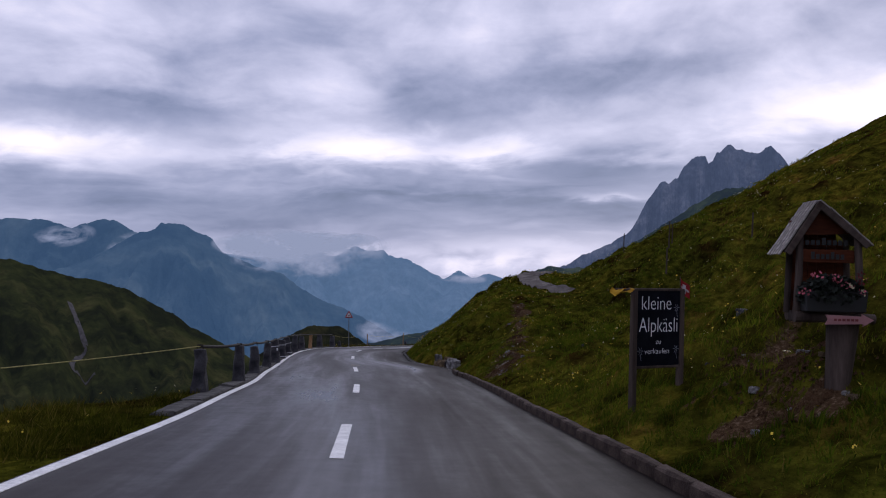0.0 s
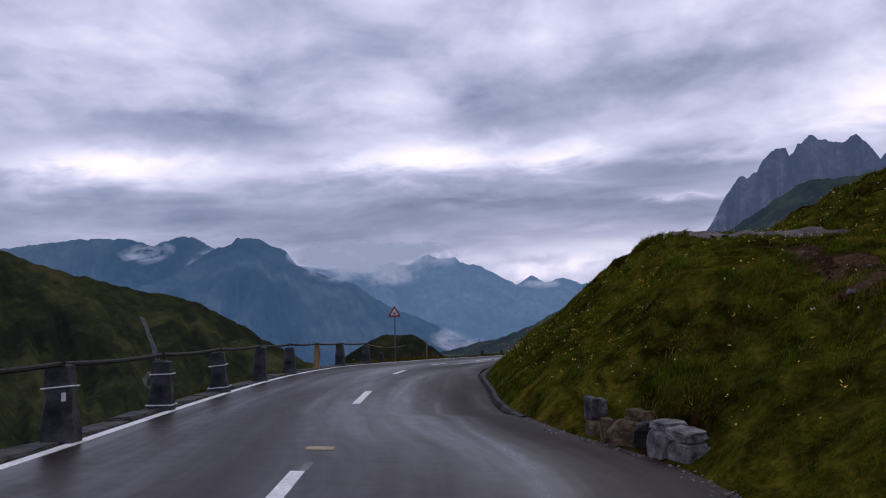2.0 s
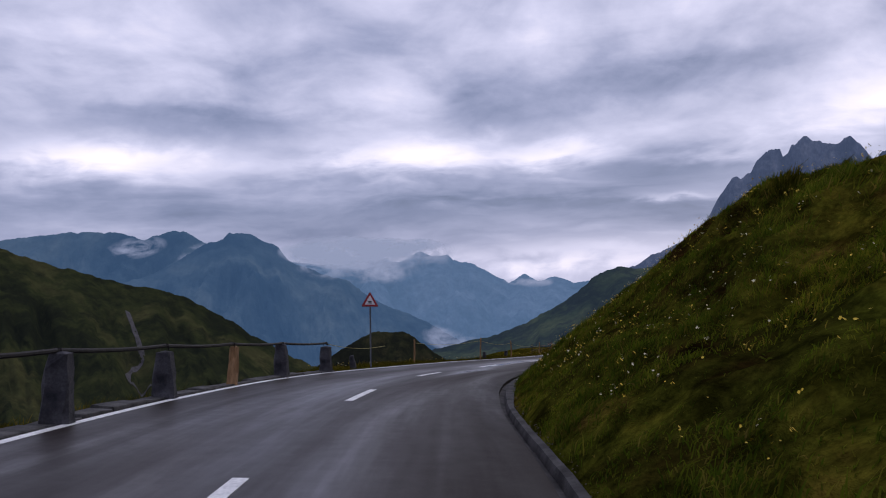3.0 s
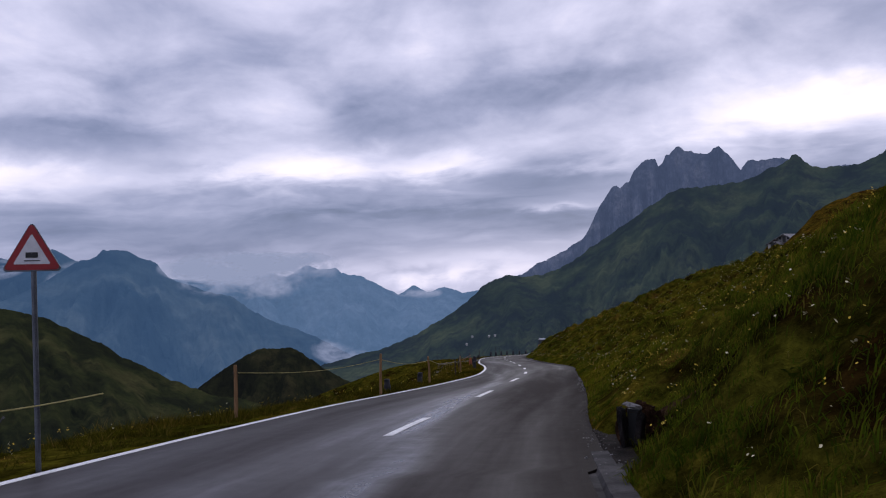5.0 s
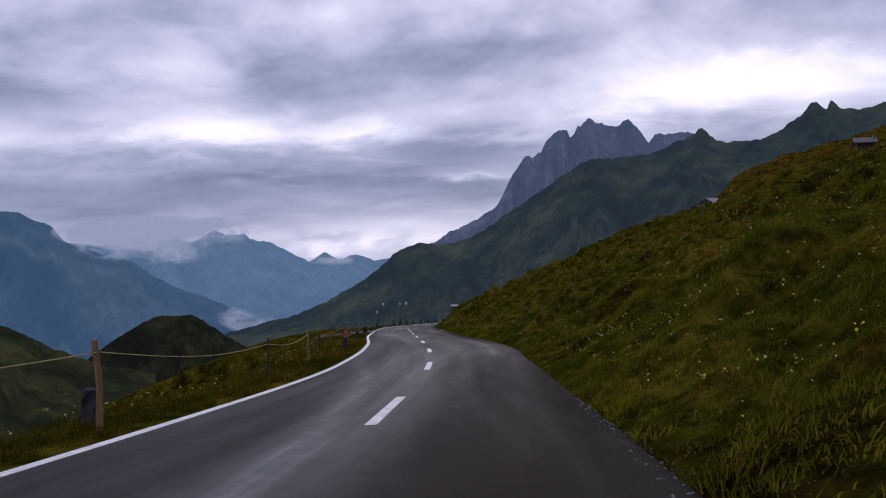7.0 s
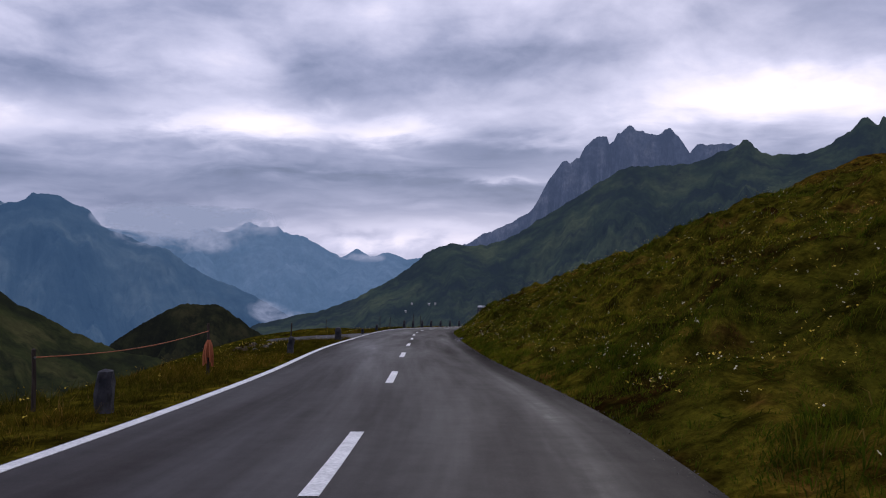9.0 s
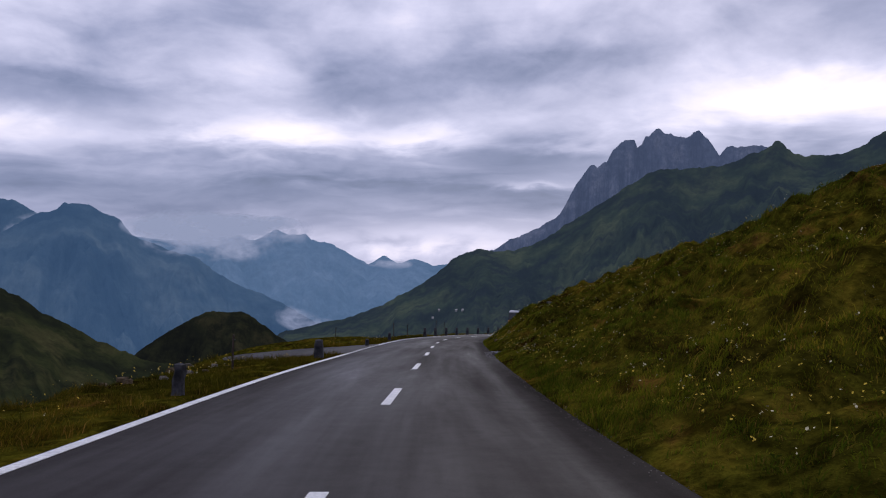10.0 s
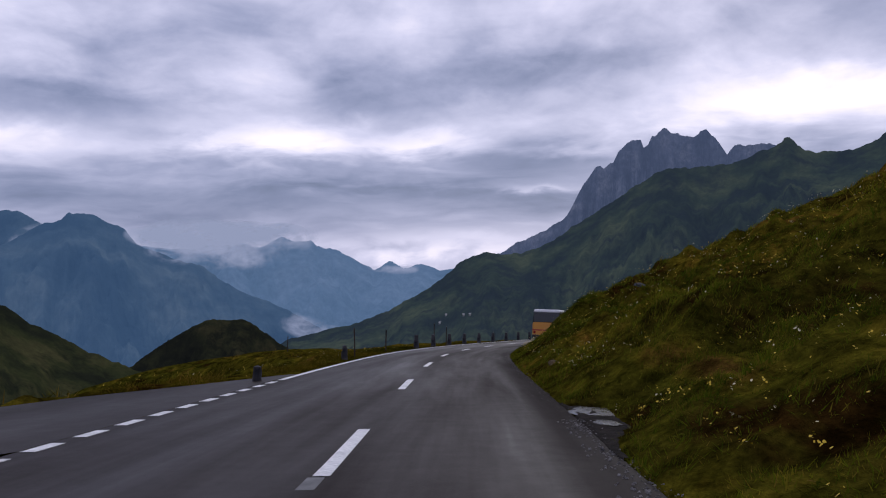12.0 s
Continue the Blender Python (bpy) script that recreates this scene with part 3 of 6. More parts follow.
mountain("dome_mountain", "dark haze-blue flat-topped mountain falling to the valley", [(-36, -3.2), (-30, -2.4), (-25.1, -0.92), (-21.4, 1.31), (-20.0, 1.75), (-19.6, 2.15), (-18.2, 2.1), (-16.5, 1.3), (-15.6, 0.4), (-14.6, -0.1), (-13.3, -0.6), (-11.4, -1.25), (-9.0, -2.78), (-6.6, -3.79), (-4.2, -5.0), (-2.9, -5.6), (0, -6.6)], 3600, -800, 1300, DOME, 0.30, 0.20, 3, 440, 110)
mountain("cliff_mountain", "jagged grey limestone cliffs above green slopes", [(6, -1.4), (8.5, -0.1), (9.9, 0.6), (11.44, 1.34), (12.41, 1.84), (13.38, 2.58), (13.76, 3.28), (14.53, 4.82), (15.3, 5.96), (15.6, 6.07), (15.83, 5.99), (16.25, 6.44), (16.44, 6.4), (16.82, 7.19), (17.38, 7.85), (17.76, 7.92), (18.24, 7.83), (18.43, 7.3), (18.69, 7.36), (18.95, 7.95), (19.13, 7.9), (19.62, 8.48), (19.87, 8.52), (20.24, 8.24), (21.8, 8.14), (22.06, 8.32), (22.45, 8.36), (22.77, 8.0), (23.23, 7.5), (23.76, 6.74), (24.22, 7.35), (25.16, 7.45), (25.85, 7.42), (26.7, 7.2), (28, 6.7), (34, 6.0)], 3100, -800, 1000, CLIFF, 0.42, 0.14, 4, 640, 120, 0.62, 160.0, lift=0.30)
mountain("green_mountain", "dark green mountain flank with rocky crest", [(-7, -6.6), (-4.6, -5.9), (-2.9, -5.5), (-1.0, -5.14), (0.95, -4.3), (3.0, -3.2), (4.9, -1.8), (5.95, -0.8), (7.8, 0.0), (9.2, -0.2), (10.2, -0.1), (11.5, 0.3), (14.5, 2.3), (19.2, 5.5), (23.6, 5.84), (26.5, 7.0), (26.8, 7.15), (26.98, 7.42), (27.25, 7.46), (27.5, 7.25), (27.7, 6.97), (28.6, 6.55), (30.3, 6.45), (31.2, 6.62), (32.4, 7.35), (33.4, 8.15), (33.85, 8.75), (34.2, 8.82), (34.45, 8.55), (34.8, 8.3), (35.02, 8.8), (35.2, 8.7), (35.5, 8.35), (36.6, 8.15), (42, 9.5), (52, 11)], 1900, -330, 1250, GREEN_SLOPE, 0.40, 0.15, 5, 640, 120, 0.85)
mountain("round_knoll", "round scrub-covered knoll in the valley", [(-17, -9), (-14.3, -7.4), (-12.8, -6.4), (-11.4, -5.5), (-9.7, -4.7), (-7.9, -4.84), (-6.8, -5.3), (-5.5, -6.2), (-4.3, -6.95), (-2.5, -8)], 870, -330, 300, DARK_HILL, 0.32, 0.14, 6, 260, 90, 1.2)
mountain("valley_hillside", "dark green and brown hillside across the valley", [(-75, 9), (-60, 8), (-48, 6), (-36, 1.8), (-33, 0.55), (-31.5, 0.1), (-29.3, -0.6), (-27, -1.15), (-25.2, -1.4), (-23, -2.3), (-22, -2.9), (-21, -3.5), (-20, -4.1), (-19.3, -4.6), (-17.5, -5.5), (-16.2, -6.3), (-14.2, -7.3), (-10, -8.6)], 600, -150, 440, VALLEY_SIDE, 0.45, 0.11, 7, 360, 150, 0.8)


# ---- the road ----
def strip(name, lo, hi, y0, y1, lift, mat, dy=0.5, cols=2, skirt=0.15):
    """A ribbon along the road between two offsets from its centre line, with sides."""
    ys = np.arange(y0, y1 + dy / 2, dy)
    a, b = (f(ys) if callable(f) else np.full_like(ys, f) for f in (lo, hi))
    s = np.linspace(0, 1, cols)[None, :]
    U = a[:, None] * (1 - s) + b[:, None] * s
    U = np.concatenate([a[:, None], U, b[:, None]], 1)
    Z = (height(ys) + lift)[:, None] + 0 * U
    Z[:, 0] -= skirt
    Z[:, -1] -= skirt
    X, Y = centre(ys)[:, None] + U, ys[:, None] + 0 * U
    return grid_object(name, X, Y, Z, mat, False)


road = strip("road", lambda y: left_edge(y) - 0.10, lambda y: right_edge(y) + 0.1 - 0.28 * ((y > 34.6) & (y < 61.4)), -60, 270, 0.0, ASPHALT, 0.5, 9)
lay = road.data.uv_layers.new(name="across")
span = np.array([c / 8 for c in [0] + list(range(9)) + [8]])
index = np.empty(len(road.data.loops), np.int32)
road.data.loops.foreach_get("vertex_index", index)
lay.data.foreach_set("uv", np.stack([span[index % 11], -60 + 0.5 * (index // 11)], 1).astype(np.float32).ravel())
tagged(road, "wet grey asphalt mountain road with white markings", "road", kind="structure")
edge = strip("edge_line", lambda y: left_edge(y) - 0.07, lambda y: left_edge(y) + 0.07, -60, 138.5, 0.005, PAINT, 0.5, 2, 0.006)
edge.parent = road
edge = strip("edge_line", lambda y: left_edge(y) - 0.07, lambda y: left_edge(y) + 0.07, 149.5, 270, 0.005, PAINT, 0.5, 2, 0.006)
edge.parent = road
DASHES = [-38.2, -29, -19.8, -10.6, -1.4, 7.8, 17.0, 26.65, 36.55, 46.8, 56.3, 65.1, 74.0, 83.1, 92.0, 100.7, 109.8, 118.9, 128.2, 137.5, 146.7, 155.9] + [155.9 + 9.2 * k for k in range(1, 12)]
for y0 in DASHES:
    dash = strip("centre_dash", -0.07, 0.07, y0, y0 + 3.0, 0.005, PAINT, 0.5, 2, 0.006)
    dash.parent = road
for k in range(10):
    y0 = 138.9 + 1.05 * k
    dash = strip("short_dash", lambda y: left_edge(y) - 0.07, lambda y: left_edge(y) + 0.07, y0, y0 + 0.6, 0.005, PAINT, 0.2, 2, 0.006)
    dash.parent = road


# ---- more materials ----
CONCRETE = rough_mat("worn_concrete", (0.024, 0.023, 0.023), (0.085, 0.080, 0.079), 2.5, 0.85, 0.5, 0.01, spec=0.06)
PLINTH = rough_mat("worn_plinth_stone", (0.032, 0.031, 0.031), (0.115, 0.11, 0.105), 3.0, 0.85, 0.7, 0.015, spec=0.1)
KERB = rough_mat("mossy_kerb_stone", (0.018, 0.012, 0.010), (0.105, 0.078, 0.064), 3.0, 0.8, 0.6, 0.02, spec=0.06)
ROCK = rough_mat("grey_limestone", (0.055, 0.053, 0.055), (0.36, 0.34, 0.33), 6.0, 0.85, 0.9, 0.04, spec=0.15)
DARK_GREY = rough_mat("dark_grey_limestone", (0.018, 0.017, 0.019), (0.17, 0.16, 0.16), 5.0, 0.8, 0.9, 0.04, spec=0.15)
RUBBLE = rough_mat("grey_brown_rubble", (0.045, 0.036, 0.030), (0.25, 0.22, 0.19), 4.0, 0.9, 0.8, 0.02, spec=0.1)
BROWN_ROCK = rough_mat("brown_rock", (0.045, 0.03, 0.018), (0.20, 0.145, 0.085), 3.5, 0.85, 0.9, 0.04, spec=0.08)
DARK_ROCK = rough_mat("wet_dark_rock", (0.006, 0.005, 0.005), (0.028, 0.022, 0.021), 3.5, 0.5, 0.9, 0.04, spec=0.25)
TRACK = rough_mat("pale_track_gravel", (0.065, 0.062, 0.060), (0.125, 0.118, 0.116), 0.3, 0.95, 0.4, 0.03, spec=0.05)
SOIL = rough_mat("bare_brown_soil", (0.030, 0.015, 0.008), (0.105, 0.060, 0.032), 2.2, 0.95, 1.0, 0.06, spec=0.03)
DARK_SOIL = rough_mat("wet_dark_soil", (0.012, 0.006, 0.004), (0.060, 0.030, 0.016), 3.0, 0.9, 1.0, 0.05, spec=0.03)
GRAVEL = rough_mat("gravel_track", (0.065, 0.056, 0.052), (0.17, 0.15, 0.138), 1.2, 0.95, 0.9, 0.03, spec=0.08)
IRON = rough_mat("rusty_iron", (0.008, 0.007, 0.007), (0.022, 0.017, 0.016), 9, 0.7, 0.3, 0.003, spec=0.2)
STEEL = rough_mat("galvanised_steel", (0.10, 0.11, 0.13), (0.17, 0.18, 0.20), 6, 0.5, 0.1, 0.002, metal=0.7)
OLD_WOOD = rough_mat("weathered_grey_wood", (0.028, 0.021, 0.017), (0.095, 0.070, 0.058), 5, 0.85, 0.6, 0.006, stretch=(1, 1, 0.12), spec=0.12)
FRESH_WOOD = rough_mat("larch_wood", (0.16, 0.085, 0.035), (0.34, 0.20, 0.10), 5, 0.75, 0.4, 0.005, stretch=(1, 1, 0.12), spec=0.2)
RED_WOOD = rough_mat("red_brown_wood", (0.035, 0.009, 0.004), (0.12, 0.032, 0.011), 5, 0.7, 0.5, 0.005, stretch=(0.2, 1, 1), spec=0.12)
SHINGLE = rough_mat("silver_wood_shingle", (0.12, 0.105, 0.095), (0.42, 0.38, 0.34), 7, 0.85, 0.6, 0.005, spec=0.15)
SLATE = rough_mat("black_chalkboard", (0.003, 0.0035, 0.006), (0.010, 0.011, 0.015), 4, 0.9, 0.05, 0.001, spec=0.05)
CHALK = plain("white_chalk", (0.78, 0.78, 0.80), 0.9)
FAINT = plain("faint_chalk", (0.20, 0.21, 0.25), 0.9)
RED = plain("red_sheet", (0.30, 0.012, 0.015), 0.45)
WHITE = plain("white_sheet", (0.66, 0.66, 0.68), 0.45)
BLACK = plain("black_sheet", (0.012, 0.012, 0.012), 0.5)
YELLOW = plain("yellow_cloth", (0.60, 0.36, 0.02), 0.8)
ORANGE = plain("orange_cord", (0.40, 0.11, 0.04), 0.8)
ROPE = plain("yellow_cord", (0.34, 0.29, 0.10), 0.8)
PINK = plain("pink_petals", (0.55, 0.12, 0.16), 0.8)
DEEP_RED = plain("dark_red_petals", (0.13, 0.006, 0.012), 0.8)
DULL_RED = plain("worn_red_lettering", (0.16, 0.03, 0.03), 0.8)
SIGNPINK = plain("faded_pink_paint", (0.34, 0.16, 0.16), 0.7)
LEAF = plain("dark_leaves", (0.007, 0.011, 0.005), 0.8)
PETAL = plain("white_petals", (0.62, 0.55, 0.34), 0.8)
GOLD = plain("yellow_petals", (0.62, 0.42, 0.03), 0.8)
OLD_PAINT = rough_mat("faded_road_paint", (0.06, 0.06, 0.06), (0.14, 0.14, 0.14), 5, 0.6, 0.2, 0.003)
OCHRE = rough_mat("yellow_road_paint", (0.28, 0.20, 0.09), (0.42, 0.32, 0.16), 5, 0.6, 0.2, 0.003)
BUS_YELLOW = plain("bus_yellow", (0.55, 0.24, 0.03), 0.35)
GLASS = plain("dark_window_glass", (0.015, 0.017, 0.020), 0.12)
LAMP_RED = plain("red_lamp_glass", (0.22, 0.01, 0.01), 0.25)
RUBBER = plain("black_rubber", (0.012, 0.012, 0.013), 0.8)
HUT_WALL = rough_mat("brown_barn_boards", (0.03, 0.018, 0.012), (0.09, 0.05, 0.035), 2, 0.85, 0.5, 0.02)
HUT_ROOF = rough_mat("grey_barn_roof", (0.06, 0.06, 0.065), (0.16, 0.15, 0.15), 2, 0.8, 0.5, 0.02)
PALE_ROOF = rough_mat("pale_stone_roof", (0.12, 0.12, 0.125), (0.30, 0.29, 0.29), 1.5, 0.75, 0.5, 0.02)
HUT_STONE = rough_mat("grey_dry_stone", (0.07, 0.066, 0.064), (0.24, 0.23, 0.22), 1.2, 0.9, 0.8, 0.06)
PLASTER = plain("pale_plaster", (0.42, 0.41, 0.40), 0.8)

WET_GRAVEL = rough_mat("wet_dark_gravel", (0.009, 0.0075, 0.0065), (0.032, 0.026, 0.022), 6.0, 0.9, 1.0, 0.02, spec=0.04)
WATER = plain("puddle_water", (0.012, 0.011, 0.011), 0.2)


def grass_mat(name, stops):
    mat, nt, b = material(name)
    g = nt.nodes.new("ShaderNodeNewGeometry")
    patchy = noise_tex(nt, 0.4, 4, 0.6, stretch=(1, 0.45, 1))
    c = ramp(nt, g.outputs["Random Per Island"], *stops)
    c = mixed(nt, 0.65, c, ramp(nt, patchy, (0.40, (0.55, 0.68, 0.5)), (0.5, (1.0, 1.05, 0.9)), (0.60, (1.28, 1.2, 1.0))), "MULTIPLY")
    tuft = noise_tex(nt, 2.6, 4, 0.6, stretch=(1, 0.6, 1), distort=0.3)
    c = mixed(nt, 0.8, c, ramp(nt, tuft, (0.40, (0.50, 0.50, 0.47)), (0.5, (0.98, 0.98, 0.96)), (0.60, (1.34, 1.32, 1.2))), "MULTIPLY")
    wide = noise_tex(nt, 0.09, 4, 0.6)
    c = mixed(nt, 0.7, c, ramp(nt, wide, (0.42, (0.60, 0.70, 0.6)), (0.52, (1.0, 1.0, 1.0)), (0.60, (1.38, 1.22, 1.05))), "MULTIPLY")
    c = drier_down(nt, c)
    nt.links.new(c, b.inputs["Base Color"])
    b.inputs["Roughness"].default_value = 0.9
    b.inputs["Specular IOR Level"].default_value = 0.0
    # soft blades: their shading leans towards that of the sward
    soft = nt.nodes.new("ShaderNodeMixRGB")
    soft.inputs[0].default_value = 0.62
    sward = nt.nodes.new("ShaderNodeAttribute")
    sward.attribute_name = "sward"
    nt.links.new(sward.outputs["Vector"], soft.inputs[2])
    nt.links.new(g.outputs["Normal"], soft.inputs[1])
    unit = nt.nodes.new("ShaderNodeVectorMath")
    unit.operation = "NORMALIZE"
    nt.links.new(soft.outputs[0], unit.inputs[0])
    nt.links.new(unit.outputs[0], b.inputs["Normal"])
    # thin blades let light through
    thin = nt.nodes.new("ShaderNodeBsdfTranslucent")
    nt.links.new(c, thin.inputs["Color"])
    both = nt.nodes.new("ShaderNodeMixShader")
    both.inputs[0].default_value = 0.5
    nt.links.new(b.outputs[0], both.inputs[1])
    nt.links.new(thin.outputs[0], both.inputs[2])
    nt.links.new(both.outputs[0], nt.nodes["Material Output"].inputs[0])
    return mat


GRASS = grass_mat("meadow_grass", ((0.0, (0.038, 0.056, 0.007)), (0.35, (0.064, 0.090, 0.009)), (0.7, (0.096, 0.114, 0.012)), (0.9, (0.128, 0.112, 0.019)), (1.0, (0.16, 0.116, 0.036))))
HERB = grass_mat("broad_leaves", ((0.0, (0.030, 0.044, 0.006)), (0.5, (0.050, 0.066, 0.008)), (0.85, (0.075, 0.085, 0.012)), (1.0, (0.11, 0.08, 0.03))))
DRY_GRASS = grass_mat("dry_verge_grass", ((0.0, (0.026, 0.028, 0.004)), (0.35, (0.044, 0.045, 0.006)), (0.7, (0.066, 0.060, 0.009)), (0.9, (0.100, 0.076, 0.018)), (1.0, (0.15, 0.105, 0.04))))


# ---- shapes ----
def box(bm, x0, x1, y0, y1, z0, z1, taper=(1, 1), bevel=0.0, m=None):
    """A box, narrowed towards its top by taper, with worn edges."""
    g = bmesh.ops.create_cube(bm, size=1)["verts"]
    cx, cy = (x0 + x1) / 2, (y0 + y1) / 2
    for v in g:
        t = taper if v.co.z > 0 else (1, 1)
        v.co = Vector((cx + v.co.x * (x1 - x0) * t[0], cy + v.co.y * (y1 - y0) * t[1], z1 if v.co.z > 0 else z0))
    if bevel:
        es = list({e for v in g for e in v.link_edges})
        r = bmesh.ops.bevel(bm, geom=es, offset=bevel, segments=1, affect="EDGES")
        g = list({v for f in r["faces"] for v in f.verts} | {v for v in g if v.is_valid})
    if m is not None:
        bmesh.ops.transform(bm, matrix=m, verts=g)
    return bm


def a_box(*a, **k):
    return box(bmesh.new(), *a, **k)


def rod(bm, pts, r, sides=8, ends=1.0):
    """A round bar along points."""
    pts = [Vector(p) for p in pts]
    rings = []
    for i, p in enumerate(pts):
        d = (pts[min(i + 1, len(pts) - 1)] - pts[max(i - 1, 0)]).normalized()
        a = d.cross(Vector((0.3, 0.1, 1) if abs(d.z) < 0.9 else (1, 0.2, 0))).normalized()
        b = d.cross(a)
        rr = r * (1 + (ends - 1) * i / max(1, len(pts) - 1))
        rings.append([bm.verts.new(p + rr * (math.cos(k * math.tau / sides) * a + math.sin(k * math.tau / sides) * b)) for k in range(sides)])
    for p, q in zip(rings, rings[1:]):
        for k in range(sides):
            bm.faces.new((p[k], p[(k + 1) % sides], q[(k + 1) % sides], q[k]))
    bm.faces.new(rings[0][::-1])
    bm.faces.new(rings[-1])
    return bm


def a_rod(*a, **k):
    return rod(bmesh.new(), *a, **k)


def boulder(bm, sx, sy, sz, seed, sub=4, chunk=0.35, m=None):
    """An angular stone: a block split along a few planes and roughened."""
    rnd = random.Random(seed)
    g = bmesh.ops.create_icosphere(bm, subdivisions=sub, radius=1.35)["verts"]
    planes = [(Vector(n).normalized(), rnd.uniform(0.72, 0.95)) for n in ((1, 0.1, 0.1), (-1, 0.2, 0), (0.1, 1, 0.1), (0, -1, 0.15), (0.12, 0, 1), (0, 0.1, -1))]
    planes += [(Vector((rnd.uniform(-1, 1), rnd.uniform(-1, 1), rnd.uniform(-0.4, 1))).normalized(), rnd.uniform(0.8, 1.05)) for _ in range(6)]
    off = Vector((seed * 1.7, seed * 0.9, seed))
    for v in g:
        for n, d in planes:
            k = v.co.dot(n) - d
            if k > 0:
                v.co -= n * k
        v.co *= 1 + chunk * 0.45 * noise.fractal(v.co * 3.0 + off, 0.9, 2, 5)
        v.co = Vector((v.co.x * sx, v.co.y * sy, v.co.z * sz))
    if m is not None:
        bmesh.ops.transform(bm, matrix=m, verts=g)
    return bm


def prism(bm, outline, y0, y1):
    """A plate of the outline (x, z), from y0 to y1."""
    a = [bm.verts.new((x, y0, z)) for x, z in outline]
    b = [bm.verts.new((x, y1, z)) for x, z in outline]
    bm.faces.new(a)
    bm.faces.new(b[::-1])
    n = len(a)
    for i in range(n):
        bm.faces.new((a[i], b[i], b[(i + 1) % n], a[(i + 1) % n]))
    bmesh.ops.recalc_face_normals(bm, faces=bm.faces)
    return bm


def lettering(text, size, mat, parent, x, y, z, name="lettering", wide=1.0, label="", align="CENTER"):
    cu = bpy.data.curves.new("letters", "FONT")
    cu.body, cu.size, cu.align_x, cu.extrude = text, size, align, 0.001
    cu.offset = -size * 0.016
    tmp = bpy.data.objects.new("letters", cu)
    scene.collection.objects.link(tmp)
    dg = bpy.context.evaluated_depsgraph_get()
    me = bpy.data.meshes.new_from_object(tmp.evaluated_get(dg))
    bpy.data.objects.remove(tmp)
    me.materials.clear()
    me.materials.append(mat)
    me.transform(Matrix.Translation((x, y, z)) @ Euler((radians(90), 0, 0)).to_matrix().to_4x4() @ Matrix.Diagonal((wide, 1, 1, 1)))
    ob = new(name, me)
    ob.parent = parent
    return tagged(ob, label)


def ground_z(x, y):
    return float(ground_height(np.array([x]), np.array([y]))[0])


def at_road(u, y):
    return float(centre(y)) + u, y, float(height(y))


def heading(y):
    """The turn of the road at y, in degrees."""
    return -math.degrees(math.atan(float(centre(y + 0.5) - centre(y - 0.5))))


# ---- road details ----
for y0 in (128.2, 137.5):
    ghost = strip("old_dash", -0.10, 0.04, y0 - 0.55, y0 - 0.02, 0.0025, OLD_PAINT, 0.25, 2, 0.004)
    ghost.parent = road
ghost = strip("old_dash", 0.0, 0.09, 29.66, 30.16, 0.0025, OLD_PAINT, 0.5, 2, 0.004)
ghost.parent = road
cross_mark = strip("yellow_mark", -0.12, 0.19, 31.0, 31.25, 0.005, OCHRE, 0.25, 2, 0.006)
cross_mark.parent = road


def lay_by():
    rows, cols = 60, 12
    y = np.linspace(134.2, 152, rows)
    near, far = lay_near(y), lay_far(y)
    s = np.linspace(0, 1, cols)[None, :]
    U = near[:, None] * (1 - s) + far[:, None] * s
    Y = y[:, None] + 0 * U
    Z = (height(y))[:, None] - 0.008 + 0.045 * (U + 3.1) - 0.12 * (1 - step(133.6, 135.6, y))[:, None]
    ob = grid_object("lay_by", centre(y)[:, None] + U, Y, Z + 0 * U, ASPHALT, False)
    index = np.empty(len(ob.data.loops), np.int32)
    ob.data.loops.foreach_get("vertex_index", index)
    flat = np.stack([0.3 + 0.05 * U.ravel(), Y.ravel()], 1)[index]
    ob.data.uv_layers.new(name="across").data.foreach_set("uv", flat.astype(np.float32).ravel())
    return ob


tagged(lay_by(), "worn asphalt lay-by joining the mountain road", "lay-by", kind="structure")


def kerb():
    top = thing("kerb", *at_road(3.4, 8), "row of old mossy kerb stones along the road", "kerb", kind="structure")
    top.matrix_basis = Matrix()
    y, rnd = -14.0, random.Random(4)
    shared = []
    for i in range(4):
        bm = a_box(-0.07, 0.07, -0.5, 0.5, -0.2, 0.14, (0.8, 1), 0.02)
        bmesh.ops.subdivide_edges(bm, edges=bm.edges[:], cuts=1)
        for v in bm.verts:
            v.co += Vector((rnd.uniform(-1, 1), rnd.uniform(-1, 1), rnd.uniform(-1, 1))) * 0.012
        me = bpy.data.meshes.new("kerb_stone")
        bm.to_mesh(me)
        bm.free()
        me.materials.append(KERB)
        shared.append(me)
    while y < 26.6:
        ln = rnd.uniform(0.75, 1.15)
        yc = y + ln / 2
        x, yy, z = at_road(float(right_edge(yc)) + 0.085 + rnd.uniform(-0.008, 0.008), yc)
        ob = new("kerb_stone", rnd.choice(shared))
        ob.matrix_basis = pose(x, yy, z + rnd.uniform(-0.02, 0.0), math.degrees(math.atan(-0.094)), rnd.uniform(-2, 2), heading(yc) + rnd.uniform(-0.5, 0.5)) @ Matrix.Diagonal((1, ln - 0.004, 1, 1))
        ob.parent = top
        y += ln


kerb()


